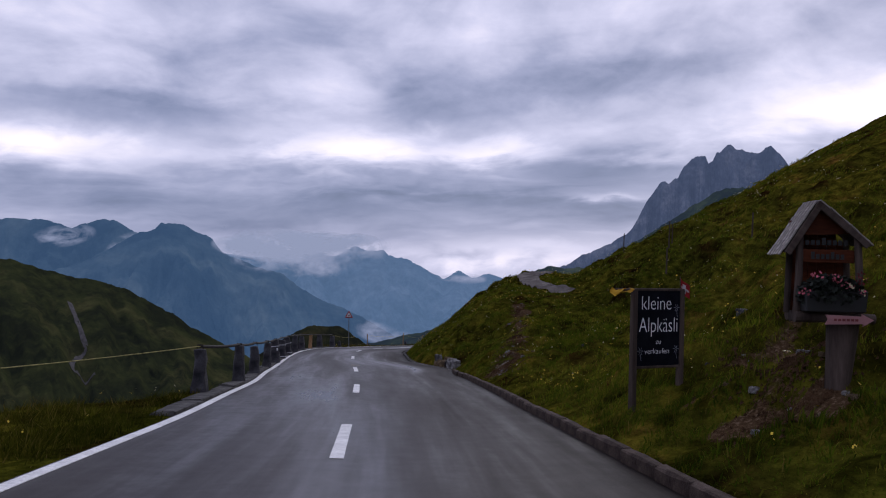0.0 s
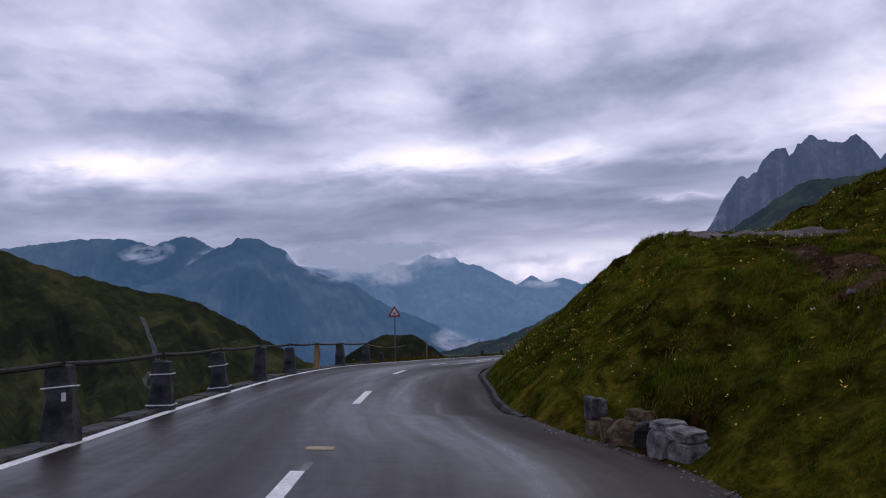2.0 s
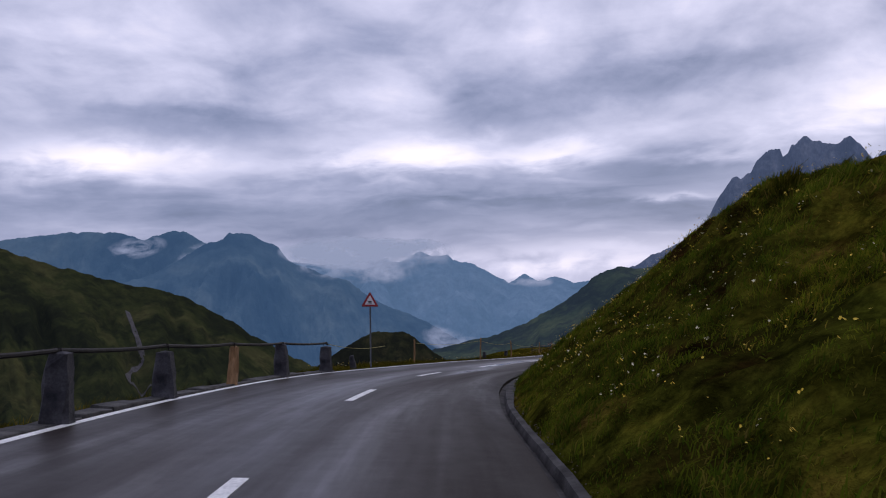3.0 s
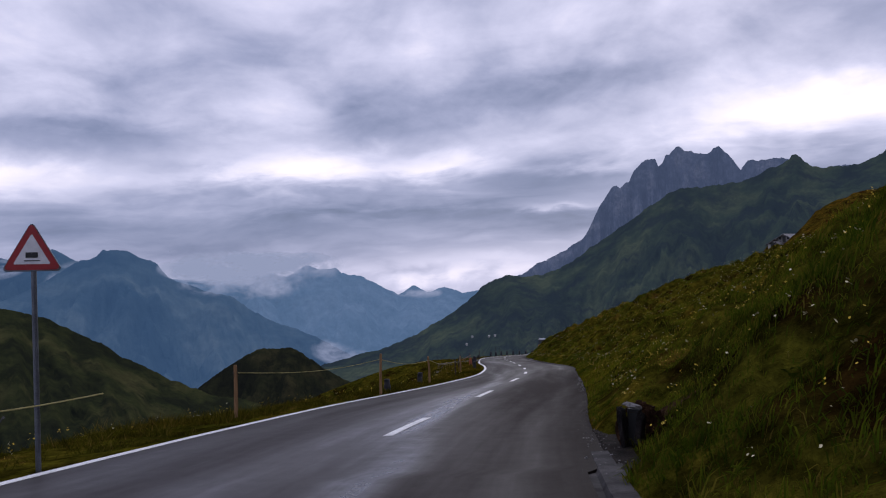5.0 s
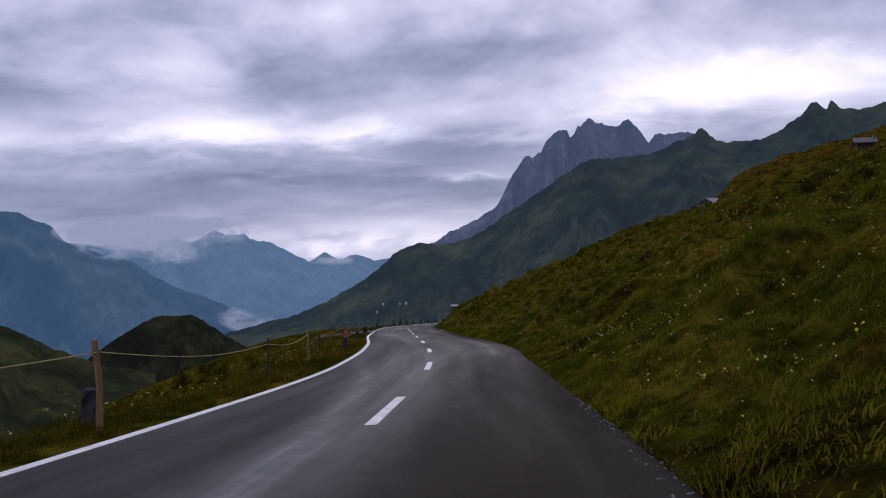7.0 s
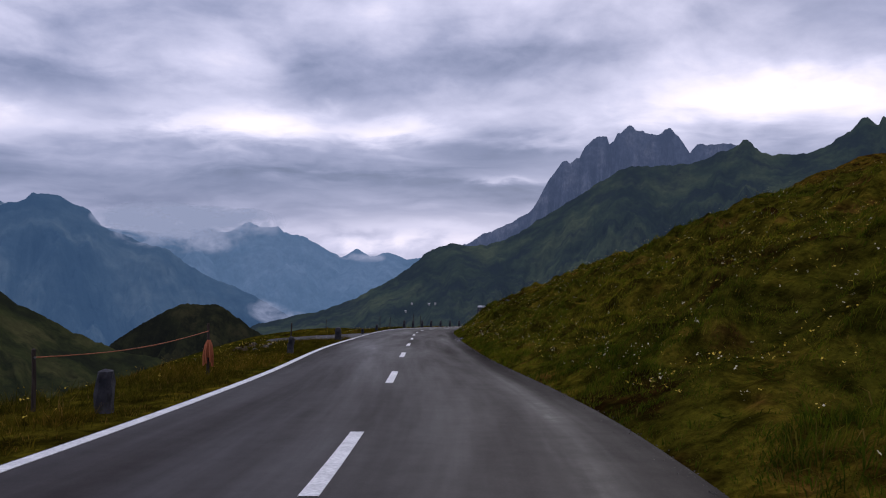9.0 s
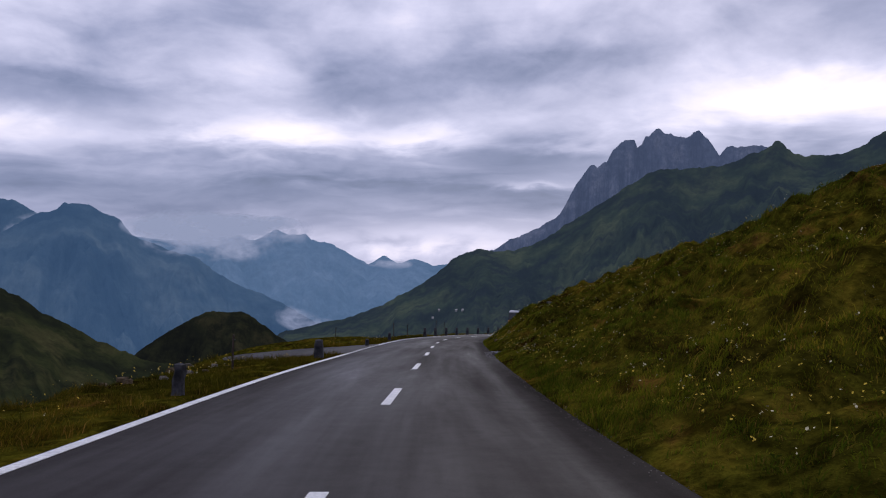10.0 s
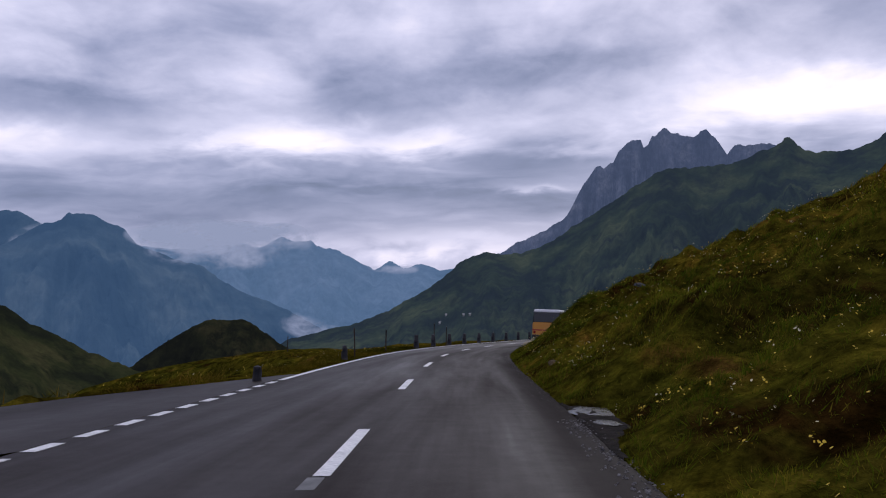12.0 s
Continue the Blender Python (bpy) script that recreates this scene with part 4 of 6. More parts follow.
def gutter(y0, y1, name, label):
    """A low concrete lip with a channel before it."""
    ys = np.arange(y0, y1, 0.5)
    prof = [(-0.24, -0.12), (-0.215, -0.004), (-0.18, -0.07), (-0.08, -0.085), (-0.05, 0.012), (0.0, 0.022), (0.22, 0.02), (0.24, -0.1)]
    U = np.array([p[0] for p in prof])[None, :] * np.where(np.array([p[0] for p in prof])[None, :] > 0.1, np.interp(ys, [46, 53], [0.15, 1.0])[:, None], 1.0) + right_edge(ys)[:, None] + 0.03 * fractal(ys / 2, ys * 0, 3, 0.5, 3)[:, None]
    Z = np.array([p[1] for p in prof])[None, :] * np.interp(ys, [57, 61.5], [1.0, 0.35])[:, None] + height(ys)[:, None] + 0.012 * fractal(ys, ys * 0 + 5, 3, 0.5, 2)[:, None]
    ob = grid_object(name, centre(ys)[:, None] + U, ys[:, None] + 0 * U, Z, CONCRETE, False)
    return tagged(ob, label, "gutter", kind="structure")


gutter(34.5, 62.6, "gutter", "dark wet concrete gutter along the bank")


# ---- stone posts with the iron rail ----
POSTS = [16.05 + 3.83 * k for k in range(12)]


def stone_post(bands, reflector, mat=STONE, h=0.88, w=0.38, d=0.30, seed=0, worn=0.02):
    ob = thing("stone_post", 0, 0, 0, "tapered weathered granite guard post beside the road", "post", "guard posts along the road")
    bm = bmesh.new()
    rnd = random.Random(seed)
    levels = 7
    rings = []
    for i in range(levels):
        f = i / (levels - 1)
        sx, sy = w * (1 - 0.36 * f) / 2, d * (1 - 0.26 * f) / 2
        c = 0.04
        ring = [(-sx + c, -sy), (sx - c, -sy), (sx, -sy + c), (sx, sy - c), (sx - c, sy), (-sx + c, sy), (-sx, sy - c), (-sx, -sy + c)]
        rings.append([bm.verts.new((x + rnd.uniform(-1, 1) * worn, y + rnd.uniform(-1, 1) * worn, -0.25 + f * (h + 0.25))) for x, y in ring])
    for p, q in zip(rings, rings[1:]):
        for k in range(8):
            bm.faces.new((p[k], p[(k + 1) % 8], q[(k + 1) % 8], q[k]))
    cap = bm.verts.new((0, 0, h + 0.03))
    for k in range(8):
        bm.faces.new((rings[-1][k], rings[-1][(k + 1) % 8], cap))
    part("post_body", bm, mat, ob)
    for zb in bands:
        f = zb / h
        sx, sy = w * (1 - 0.36 * f) / 2 + 0.012, d * (1 - 0.26 * f) / 2 + 0.012
        bm = bmesh.new()
        rod(bm, [(-sx, -sy, zb - 0.01), (sx, -sy, zb + 0.012), (sx, sy, zb), (-sx, sy, zb - 0.01), (-sx, -sy, zb - 0.01)], 0.010, 5)
        part("wire_band", bm, WHITE, ob, "pale wire band")
    if reflector:
        part("reflector", a_box(0.08, 0.13, -0.17, -0.15, 0.50, 0.60, bevel=0.004), WHITE, ob, "small white reflector plate")
    return ob


kinds = [((), False, STONE), ((), False, STONE), ((), False, STONE), ((), False, STONE), ((0.66,), True, STONE), ((0.62, 0.12), False, STONE), ((0.60, 0.14), False, STONE), ((), False, STONE), ((), False, STONE), ((), False, FRESH_WOOD), ((), False, STONE), ((), False, STONE)]
TOPS = []
for i, y in enumerate(POSTS):
    x, _, z = at_road(float(left_edge(y)) - 0.20 - (0.40, 0.16, 0.06)[min(i, 2)] * (i < 3), y)
    b, rf, mt = kinds[i]
    p = stone_post(b, rf, mt, 0.86 + 0.05 * math.sin(i * 2.1), (0.33 if i < 4 else 0.42) if i != 9 else 0.26, 0.30 if i != 9 else 0.22, i, 0.022)
    p.matrix_basis = pose(x, y, z - 0.02, -2 + 3 * math.sin(i * 1.3), 2.5 * math.sin(i * 2.9), heading(y))
    if mt is FRESH_WOOD:
        tagged(p, "pale wooden replacement guard post beside the road")
    TOPS.append((x, y, z + 0.91))


def guard_rail():
    ob = thing("guard_rail", *TOPS[0], "dark iron pipe rail lying on the stone posts", "rail")
    base = Vector(TOPS[0])
    pts = []
    for a, b in zip(TOPS, TOPS[1:]):
        a, b = Vector(a), Vector(b)
        for k in range(4):
            q = a.lerp(b, k / 4)
            q.z -= 0.03 * math.sin(math.pi * k / 4)
            pts.append(q - base)
    pts.append(Vector(TOPS[-1]) - base)
    pts.append(Vector(TOPS[-1]) - base + Vector((-0.02, 0.35, -0.06)))
    part("pipe", a_rod(pts, 0.034, 8), IRON, ob)
    for t in TOPS:
        d = Vector(t) - base
        bm = bmesh.new()
        rod(bm, [d + Vector((-0.06, 0, -0.07)), d + Vector((-0.05, 0, 0.03)), d + Vector((0.05, 0, 0.03)), d + Vector((0.06, 0, -0.07))], 0.012, 6)
        part("clamp", bm, IRON, ob, "iron strap over the pipe")


guard_rail()


def plinth():
    top = thing("plinth", 0, 0, 0, "low broken stone plinth between the guard posts", "plinth", kind="structure")
    rnd = random.Random(9)
    y = 11.5
    while y < 58:
        ln = rnd.uniform(0.9, 1.6)
        yc = y + ln / 2
        bm = a_box(-0.20, 0.20, -ln / 2 + 0.015, ln / 2 - 0.015, -0.25, 0.035 + rnd.uniform(-0.025, 0.03), (0.9, 0.98), 0.02)
        bmesh.ops.subdivide_edges(bm, edges=bm.edges[:], cuts=1)
        for v in bm.verts:
            v.co += Vector((rnd.uniform(-1, 1), rnd.uniform(-1, 1), rnd.uniform(-1, 1))) * 0.014
        ob = part("stone_slab", bm, PLINTH, top)
        x, _, z = at_road(float(left_edge(yc)) - 0.30, yc)
        ob.matrix_basis = pose(x, yc, z, -5.3, rnd.uniform(-3, 3), heading(yc) + rnd.uniform(-2, 2))
        y += ln


plinth()


# ---- later stone posts, fence stakes and cord ----
MARKERS = [(62.75, -4.1, 0.26, 0.5), (78.3, -3.4, 0.24, 0.42), (84.9, -3.75, 0.26, 0.45), (105.3, -3.15, 0.25, 0.52), (120.3, -3.45, 0.25, 0.52), (134.2, -3.48, 0.36, 0.62), (149.6, -3.5, 0.24, 0.5), (161.9, -3.5, 0.26, 0.55)]
for i, (y, u, w, h) in enumerate(MARKERS):
    x, _, z = at_road(u, y)
    p = stone_post((), False, STONE, h, w, w * 0.82, 30 + i, 0.02)
    p.matrix_basis = pose(x, y, ground_z(x, y) - 0.02, 0, -9 if i == 0 else 3 * math.sin(i * 3.3), heading(y))
    tagged(p, "short leaning granite marker stone in the verge" if i == 0 else "short granite marker stone in the grass verge", group="marker stones along the verge")

STAKES = [(69.7, -4.2, 1.09, 0), (77.0, -3.27, 1.19, 0), (83.95, -3.2, 1.04, 0), (91.4, -3.3, 0.85, 1), (98.8, -3.7, 0.95, 0), (105.8, -4.2, 0.78, 1), (111.2, -3.55, 1.02, 1), (128.4, -4.75, 0.9, 1), (184.0, -13.0, 1.0, 1), (163.5, -3.4, 1.2, 1)]
ENDS = []


fence = thing("roadside_fence", *at_road(-4, 69.5), "yellow-corded stake fence along the grass verge", "fence")
fence.matrix_basis = Matrix()


def stake(x, y, h, mat, lean, turn=0):
    z = ground_z(x, y)
    ob = part("stake", a_rod([(0, 0, -0.3), (0.01, 0, h * 0.5), (lean, 0.01, h)], 0.043 if mat is FRESH_WOOD else 0.030, 7, 0.82), mat, fence, "sun-bleached wooden stake" if mat is FRESH_WOOD else "grey weathered stake")
    ob.matrix_basis = pose(x, y, z, 0, 0, turn)
    part("insulator", a_rod([(lean - 0.05, 0, h * 0.86), (lean + 0.05, 0, h * 0.86)], 0.015, 6), BLACK, ob, "black cord insulator")
    return Vector((x, y, z + h * 0.86))


for i, (y, u, h, old) in enumerate(STAKES):
    ENDS.append(stake(float(centre(y)) + u, y, h, OLD_WOOD if old else FRESH_WOOD, 0.04 * math.sin(i * 2.3), 20 * i))


def cord(a, b, sag, r, mat, label):
    a, b = Vector(a), Vector(b)
    pts = []
    for k in range(13):
        q = a.lerp(b, k / 12)
        q.z -= sag * math.sin(math.pi * k / 12)
        pts.append(q)
    part("cord", a_rod(pts, r, 5), mat, fence, label)


cord(Vector(TOPS[-1]) + Vector((0, 0.3, -0.06)), (ENDS[0].x - 0.4, 63.5, ENDS[0].z + 0.5), 0.12, 0.010, ROPE, "yellow electric fence cord")
for i in (0, 1, 2, 3):
    cord(ENDS[i], ENDS[i + 1], 0.14, 0.008, ROPE, "yellow electric fence cord")
cord(ENDS[5], ENDS[6], 0.10, 0.008, ORANGE, "orange electric fence cord")
x = float(centre(7.0)) - 8.2
cord(TOPS[0], stake(x, 7.0, 0.95, OLD_WOOD, 0.03), 0.12, 0.009, ROPE, "thin fence cord tied to a stone post")


def cord_coil():
    e = ENDS[6]
    base = Vector((e.x, e.y, ground_z(e.x, e.y)))
    ob = thing("cord_coil", base.x, base.y, base.z + 0.7, "bundle of orange fence cord hung over a stake", "cord coil")
    rnd = random.Random(3)
    for k in range(16):
        a = k * math.tau / 16
        w, d = rnd.uniform(0.05, 0.12), rnd.uniform(0.32, 0.52)
        bm = a_rod([(0.02 * math.cos(a), 0.02 * math.sin(a), 0.0), (w * 0.7 * math.cos(a), w * 0.7 * math.sin(a), -0.1), (w * math.cos(a), w * math.sin(a), -d * 0.6), (w * 0.9 * math.cos(a + 0.2), w * 0.9 * math.sin(a + 0.2), -d)], 0.016, 5)
        part("loop", bm, ORANGE, ob)


cord_coil()


# ---- warning sign ----
def warning_sign():
    x, y = -7.12, 62.5
    z = ground_z(x, y)
    ob = thing("warning_sign", x, y, z, "triangular red-bordered warning sign on a steel pole", "road sign", turn=5)
    h = -3.47 - z
    part("pole", a_rod([(0, 0.03, -0.3), (-0.05, 0.03, h + 0.42)], 0.030, 10), STEEL, ob, "grey steel pole")

    def tri(s, z0, r):
        pts = []
        for k, (cx, cz) in enumerate(((-s / 2, z0), (s / 2, z0), (0, z0 + s * 0.866))):
            px, pz = -(-s / 2 if k == 0 else s / 2 if k == 1 else 0), 0
            mid = Vector((0, z0 + s * 0.289))
            c = Vector((cx, cz)) + (mid - Vector((cx, cz))).normalized() * r * 2
            a0 = (210, 330, 90)[k]
            for j in range(5):
                a = radians(a0 - 60 + 30 * j)
                pts.append((c.x + r * math.cos(a) - 0.05, c.y + r * math.sin(a)))
        return pts
    part("back_plate", prism(bmesh.new(), tri(0.66, h - 0.05, 0.035), 0.0, 0.016), STEEL, ob)
    face = part("border", prism(bmesh.new(), tri(0.62, h - 0.032, 0.032), -0.004, 0.0), RED, ob, "red border")
    part("field", prism(bmesh.new(), tri(0.40, h + 0.032, 0.012), -0.008, -0.004), WHITE, face, "white field")
    bm = bmesh.new()
    box(bm, -0.115, 0.015, -0.012, -0.008, h + 0.105, h + 0.165, bevel=0.0015)
    part("symbol", bm, BLACK, face, "plain dark symbol bar")
    part("symbol", a_box(-0.13, 0.04, -0.012, -0.008, h + 0.066, h + 0.076), BLACK, face, "plain dark symbol bar")
    for k in (0.12, 0.32):
        part("clamp", a_box(-0.09, -0.01, 0.0, 0.07, h + k, h + k + 0.04, bevel=0.006), STEEL, ob)


warning_sign()


# ---- chalk board ----
def chalk_board():
    a, b = Vector((2.42, 10.09, 0)), Vector((3.06, 10.38, 0))
    mid = (a + b) / 2
    turn = math.degrees(math.atan2(b.y - a.y, b.x - a.x))
    ob = thing("chalk_board_sign", mid.x, mid.y, -0.06, "black chalk board with white writing on wooden posts", "sign", turn=turn)
    ob.matrix_basis = ob.matrix_basis @ Matrix.Diagonal((1, 1, 0.94, 1))
    w = 0.335
    part("board", a_box(-w, w, -0.015, 0.015, 0.0, 1.0, bevel=0.004), SLATE, ob, "black chalk board")
    for sx in (-1, 1):
        z = ground_z(mid.x + sx * (w + 0.04) * math.cos(radians(turn)), mid.y + sx * (w + 0.04) * math.sin(radians(turn)))
        part("post", a_box(sx * (w + 0.035) - 0.035, sx * (w + 0.035) + 0.035, -0.035, 0.05, z + 0.06 - 0.3, 1.03, (0.92, 0.92), 0.008), OLD_WOOD, ob, "grey wooden post")
    part("top_rail", a_box(-w - 0.34, w + 0.06, -0.02, 0.03, 1.0, 1.035, bevel=0.006), OLD_WOOD, ob)
    part("bottom_rail", a_box(-w - 0.02, w + 0.02, -0.022, 0.02, -0.035, 0.0, bevel=0.005), OLD_WOOD, ob)
    board = ob.children[0]
    for text, size, x, z, wd, mt in (("kleine", 0.27, -0.04, 0.75, 0.76, CHALK), ("Alpk\u00e4sli", 0.29, 0.0, 0.45, 0.69, CHALK), ("zu", 0.10, 0.0, 0.29, 1.0, CHALK), ("verkaufen", 0.105, -0.02, 0.16, 0.95, CHALK)):
        lettering(text, size, mt, board, x, -0.0175, z, "chalk_word", wd, "white chalk word")
    for x, z in ((0.28, 0.78), (-0.28, 0.20), (0.28, 0.22)):
        bm = bmesh.new()
        for k in range(6):
            t = k * math.tau / 6
            rod(bm, [(x + 0.012 * math.cos(t), -0.0175, z + 0.012 * math.sin(t)), (x + 0.045 * math.cos(t), -0.0175, z + 0.055 * math.sin(t))], 0.0035, 4)
        rod(bm, [(x, -0.0175, z - 0.04), (x + 0.015, -0.0175, z - 0.13)], 0.003, 4)
        part("chalk_drawing", bm, FAINT, board, "faint chalk flower")
    # a yellow cloth on the rail's end
    bm = bmesh.new()
    n, mrows = 9, 7
    vs = [[bm.verts.new((-w - 0.40 + 0.30 * i / (n - 1), -0.02 + 0.05 * math.sin(i * 1.1 + j * 0.7) - 0.004 * j, 1.03 - 0.10 * (j / (mrows - 1)) * (1 - 0.75 * i / (n - 1)) + 0.012 * math.sin(i * 1.7))) for i in range(n)] for j in range(mrows)]
    for j in range(mrows - 1):
        for i in range(n - 1):
            bm.faces.new((vs[j][i], vs[j][i + 1], vs[j + 1][i + 1], vs[j + 1][i]))
    bmesh.ops.solidify(bm, geom=bm.faces[:], thickness=0.006)
    part("cloth", bm, YELLOW, ob, "yellow cloth tied to the rail")
    flag = part("flag_stick", a_rod([(w + 0.02, 0.0, 0.9), (w + 0.0, -0.01, 1.20)], 0.006, 6), OLD_WOOD, ob)

    def wave(x0, x1, z0, z1, off, cols=9):
        bm = bmesh.new()
        r = []
        for i in range(cols):
            f = i / (cols - 1)
            x = x0 + (x1 - x0) * f
            y = -0.02 + 0.03 * math.sin((x - w) * 40) + off
            drop = 0.9 * (x - w)
            r.append((bm.verts.new((x, y, z0 - drop)), bm.verts.new((x, y, z1 - drop))))
        for p, q in zip(r, r[1:]):
            bm.faces.new((p[0], q[0], q[1], p[1]))
        bmesh.ops.solidify(bm, geom=bm.faces[:], thickness=0.003)
        return bm
    cloth = part("flag_cloth", wave(w, w + 0.13, 1.0, 1.19, 0), RED, ob, "red flag cloth")
    part("flag_cross", wave(w + 0.05, w + 0.08, 1.03, 1.15, -0.005, 5), WHITE, cloth, "white cross")
    part("flag_cross", wave(w + 0.02, w + 0.11, 1.075, 1.105, -0.006, 5), WHITE, cloth, "white cross")


chalk_board()


# ---- small roofed notice board with flowers on a stump ----
def notice_box():
    x, y = 3.29, 7.28
    z = ground_z(x, y)
    ob = thing("roofed_notice_box", x, y, z, "red-brown notice box with shingle roof and flowers on a stump", "notice box")
    ob.matrix_basis = pose(x, y, z, 0, 0, -3)
    rnd = random.Random(2)
    f, top, mid = 0.83 - z, 1.80 - z, 0.02
    low_l, low_r = 1.36 - z, 1.44 - z
    # a leaning stump, wider where it was sawn off
    bm = bmesh.new()
    rings = []
    for i in range(9):
        k = i / 8
        r = 0.075 + 0.065 * k**0.8 + 0.05 * max(0, 0.25 - k)
        cx = 0.27 + 0.05 * k
        rings.append([bm.verts.new((cx + r * (1 + 0.10 * math.sin(3 * a + i * 0.4) + 0.05 * math.sin(7 * a)) * math.cos(a), 0.02 + r * (1 + 0.12 * math.sin(3 * a)) * math.sin(a), -0.15 + (f + 0.09) * k)) for a in [j * math.tau / 18 for j in range(18)]])
    for p, q in zip(rings, rings[1:]):
        for k in range(18):
            bm.faces.new((p[k], p[(k + 1) % 18], q[(k + 1) % 18], q[k]))
    bm.faces.new(rings[-1])
    part("stump", bm, OLD_WOOD, ob, "weathered leaning tree stump")
    # platform of two split logs and a board
    for k, yy in enumerate((-0.15, 0.0, 0.14)):
        part("platform_log", a_rod([(-0.17 + 0.02 * k, yy, f - 0.045), (0.2, yy + 0.01, f - 0.04), (0.52 - 0.03 * k, yy, f - 0.05)], 0.05, 10, 0.92), OLD_WOOD, ob)
    # rounded corner posts, leaning inwards
    for sx, foot, head, hz in ((-1, -0.145, -0.125, low_l + 0.16), (1, 0.40, 0.37, low_r + 0.10)):
        part("corner_post", a_rod([(foot, -0.13, f - 0.02), ((foot + head) / 2 + 0.008, -0.13, (f + hz) / 2), (head, -0.13, hz)], 0.034, 9, 0.9), OLD_WOOD, ob, "weathered round post")
        part("corner_post", a_rod([(foot, 0.10, f - 0.02), (head, 0.10, hz)], 0.03, 9, 0.9), OLD_WOOD, ob, "weathered round post")
    # back of upright boards
    xs = [-0.13 + 0.50 * k / 6 for k in range(7)]
    for a, b in zip(xs, xs[1:]):
        edge = top - 0.05 - abs((a + b) / 2 - mid) * 0.92
        part("back_board", a_box(a + 0.002, b - 0.002, 0.10, 0.122 + rnd.uniform(0, 0.006), f, edge, bevel=0.003), RED_WOOD, ob, "red-brown upright board")
    gable = part("gable_board", prism(bmesh.new(), [(-0.15, low_l + 0.15), (0.39, low_r + 0.09), (mid + 0.02, top - 0.06)], -0.115, -0.09), RED_WOOD, ob, "red-brown gable board")
    name = part("name_board", a_box(-0.11, 0.36, -0.112, -0.088, 1.27 - z, 1.385 - z, bevel=0.004), RED_WOOD, ob, "red-brown board with dark writing")
    for host, zz, x0, x1, n in ((gable, 1.425 - z, -0.12, 0.31, 9), (name, 1.30 - z, -0.02, 0.28, 7)):
        for k in range(n):
            w = (x1 - x0) / n
            part("writing_bar", a_box(x0 + w * k, x0 + w * (k + 0.68), -0.121, -0.1155, zz, zz + 0.045 + 0.02 * (k in (0, 4))), BLACK, host)
    # two slopes of shingles; the one towards the valley hangs lower
    sh = bpy.data.meshes.new("shingle")
    bm = a_box(-0.034, 0.034, -0.055, 0.055, 0, 0.012, bevel=0.002)
    bm.to_mesh(sh)
    bm.free()
    sh.materials.append(SHINGLE)
    for sx, reach, low in ((-1, 0.28, low_l), (1, 0.43, low_r)):
        ln = math.hypot(reach, top - low)
        ang = math.degrees(math.atan2(top - low, reach))
        slope = part("roof_board", a_box(0, ln, -0.17, 0.15, -0.016, 0.008, bevel=0.003), OLD_WOOD, ob)
        slope.matrix_basis = pose(mid, 0, top) @ (Matrix.Diagonal((sx, 1, 1, 1)) @ pose(0, 0, 0, 0, ang, 0))
        for row in range(10):
            for c in range(5):
                q = new("shingle", sh)
                q.parent = slope
                q.matrix_basis = pose(0.05 + row * (ln - 0.06) / 9, -0.145 + c * 0.065 + 0.018 * (row % 2), 0.013 + rnd.uniform(0, 0.006), rnd.uniform(-3, 3), 7 + rnd.uniform(-2, 2), 90 + rnd.uniform(-4, 4))
        barge = part("barge_board", a_box(-0.01, ln + 0.01, -0.195, -0.17, -0.045, 0.012, bevel=0.004), OLD_WOOD, ob, "grey barge board")
        barge.matrix_basis = slope.matrix_basis.copy()
    # planter heaped with flowers
    part("planter", a_box(-0.12, 0.39, -0.29, -0.15, f + 0.01, f + 0.20, (1.05, 1.1), 0.01), BLACK, ob, "dark planter box")
    bm = bmesh.new()
    for k in range(1500):
        a, r = rnd.uniform(0, math.tau), rnd.random() ** 0.5
        px, py = 0.12 + 0.29 * r * math.cos(a), -0.22 + 0.12 * r * math.sin(a)
        pz = f + 0.08 + (0.25 - 0.14 * ((px - 0.12) / 0.31) ** 2) * rnd.random() ** 0.7
        m = pose(px, py, pz, rnd.uniform(-70, 70), rnd.uniform(-70, 70), rnd.uniform(0, 360))
        q = [bm.verts.new(m @ Vector(v)) for v in ((-0.02, 0, 0), (0, -0.022, 0.004), (0.024, 0, 0), (0, 0.022, 0.004))]
        bm.faces.new(q)
    part("foliage", bm, LEAF, ob, "dark trailing leaves")
    for mat, label, spots in ((PINK, "pink and coral blossoms", ((-0.13, 1.02, 12), (-0.03, 1.16, 12), (0.10, 1.14, 16), (0.16, 1.10, 14), (0.24, 1.07, 8), (0.33, 1.03, 8))),
                              (DEEP_RED, "dark red blossoms", ((0.34, 1.12, 14), (0.30, 1.16, 10))),
                              (PETAL, "cream blossoms", ((0.28, 1.05, 6), (0.38, 1.01, 6), (0.20, 1.06, 4)))):
        bm = bmesh.new()
        for cx, cz, n in spots:
            for k in range(n):
                c = Vector((cx + rnd.uniform(-0.045, 0.045), -0.32 + rnd.uniform(-0.03, 0.05), cz - z + rnd.uniform(-0.03, 0.03)))
                r = rnd.uniform(0.010, 0.017)
                turn = pose(c.x, c.y, c.z, 70 + rnd.uniform(-40, 40), 0, rnd.uniform(0, 360))
                hub = bm.verts.new(turn @ Vector((0, 0, 0.3 * r)))
                rim = [bm.verts.new(turn @ Vector(((r if j % 2 else 0.62 * r) * math.cos(j * math.tau / 10), (r if j % 2 else 0.62 * r) * math.sin(j * math.tau / 10), 0))) for j in range(10)]
                for j in range(10):
                    bm.faces.new((hub, rim[j], rim[(j + 1) % 10]))
        part("blossoms", bm, mat, ob, label)
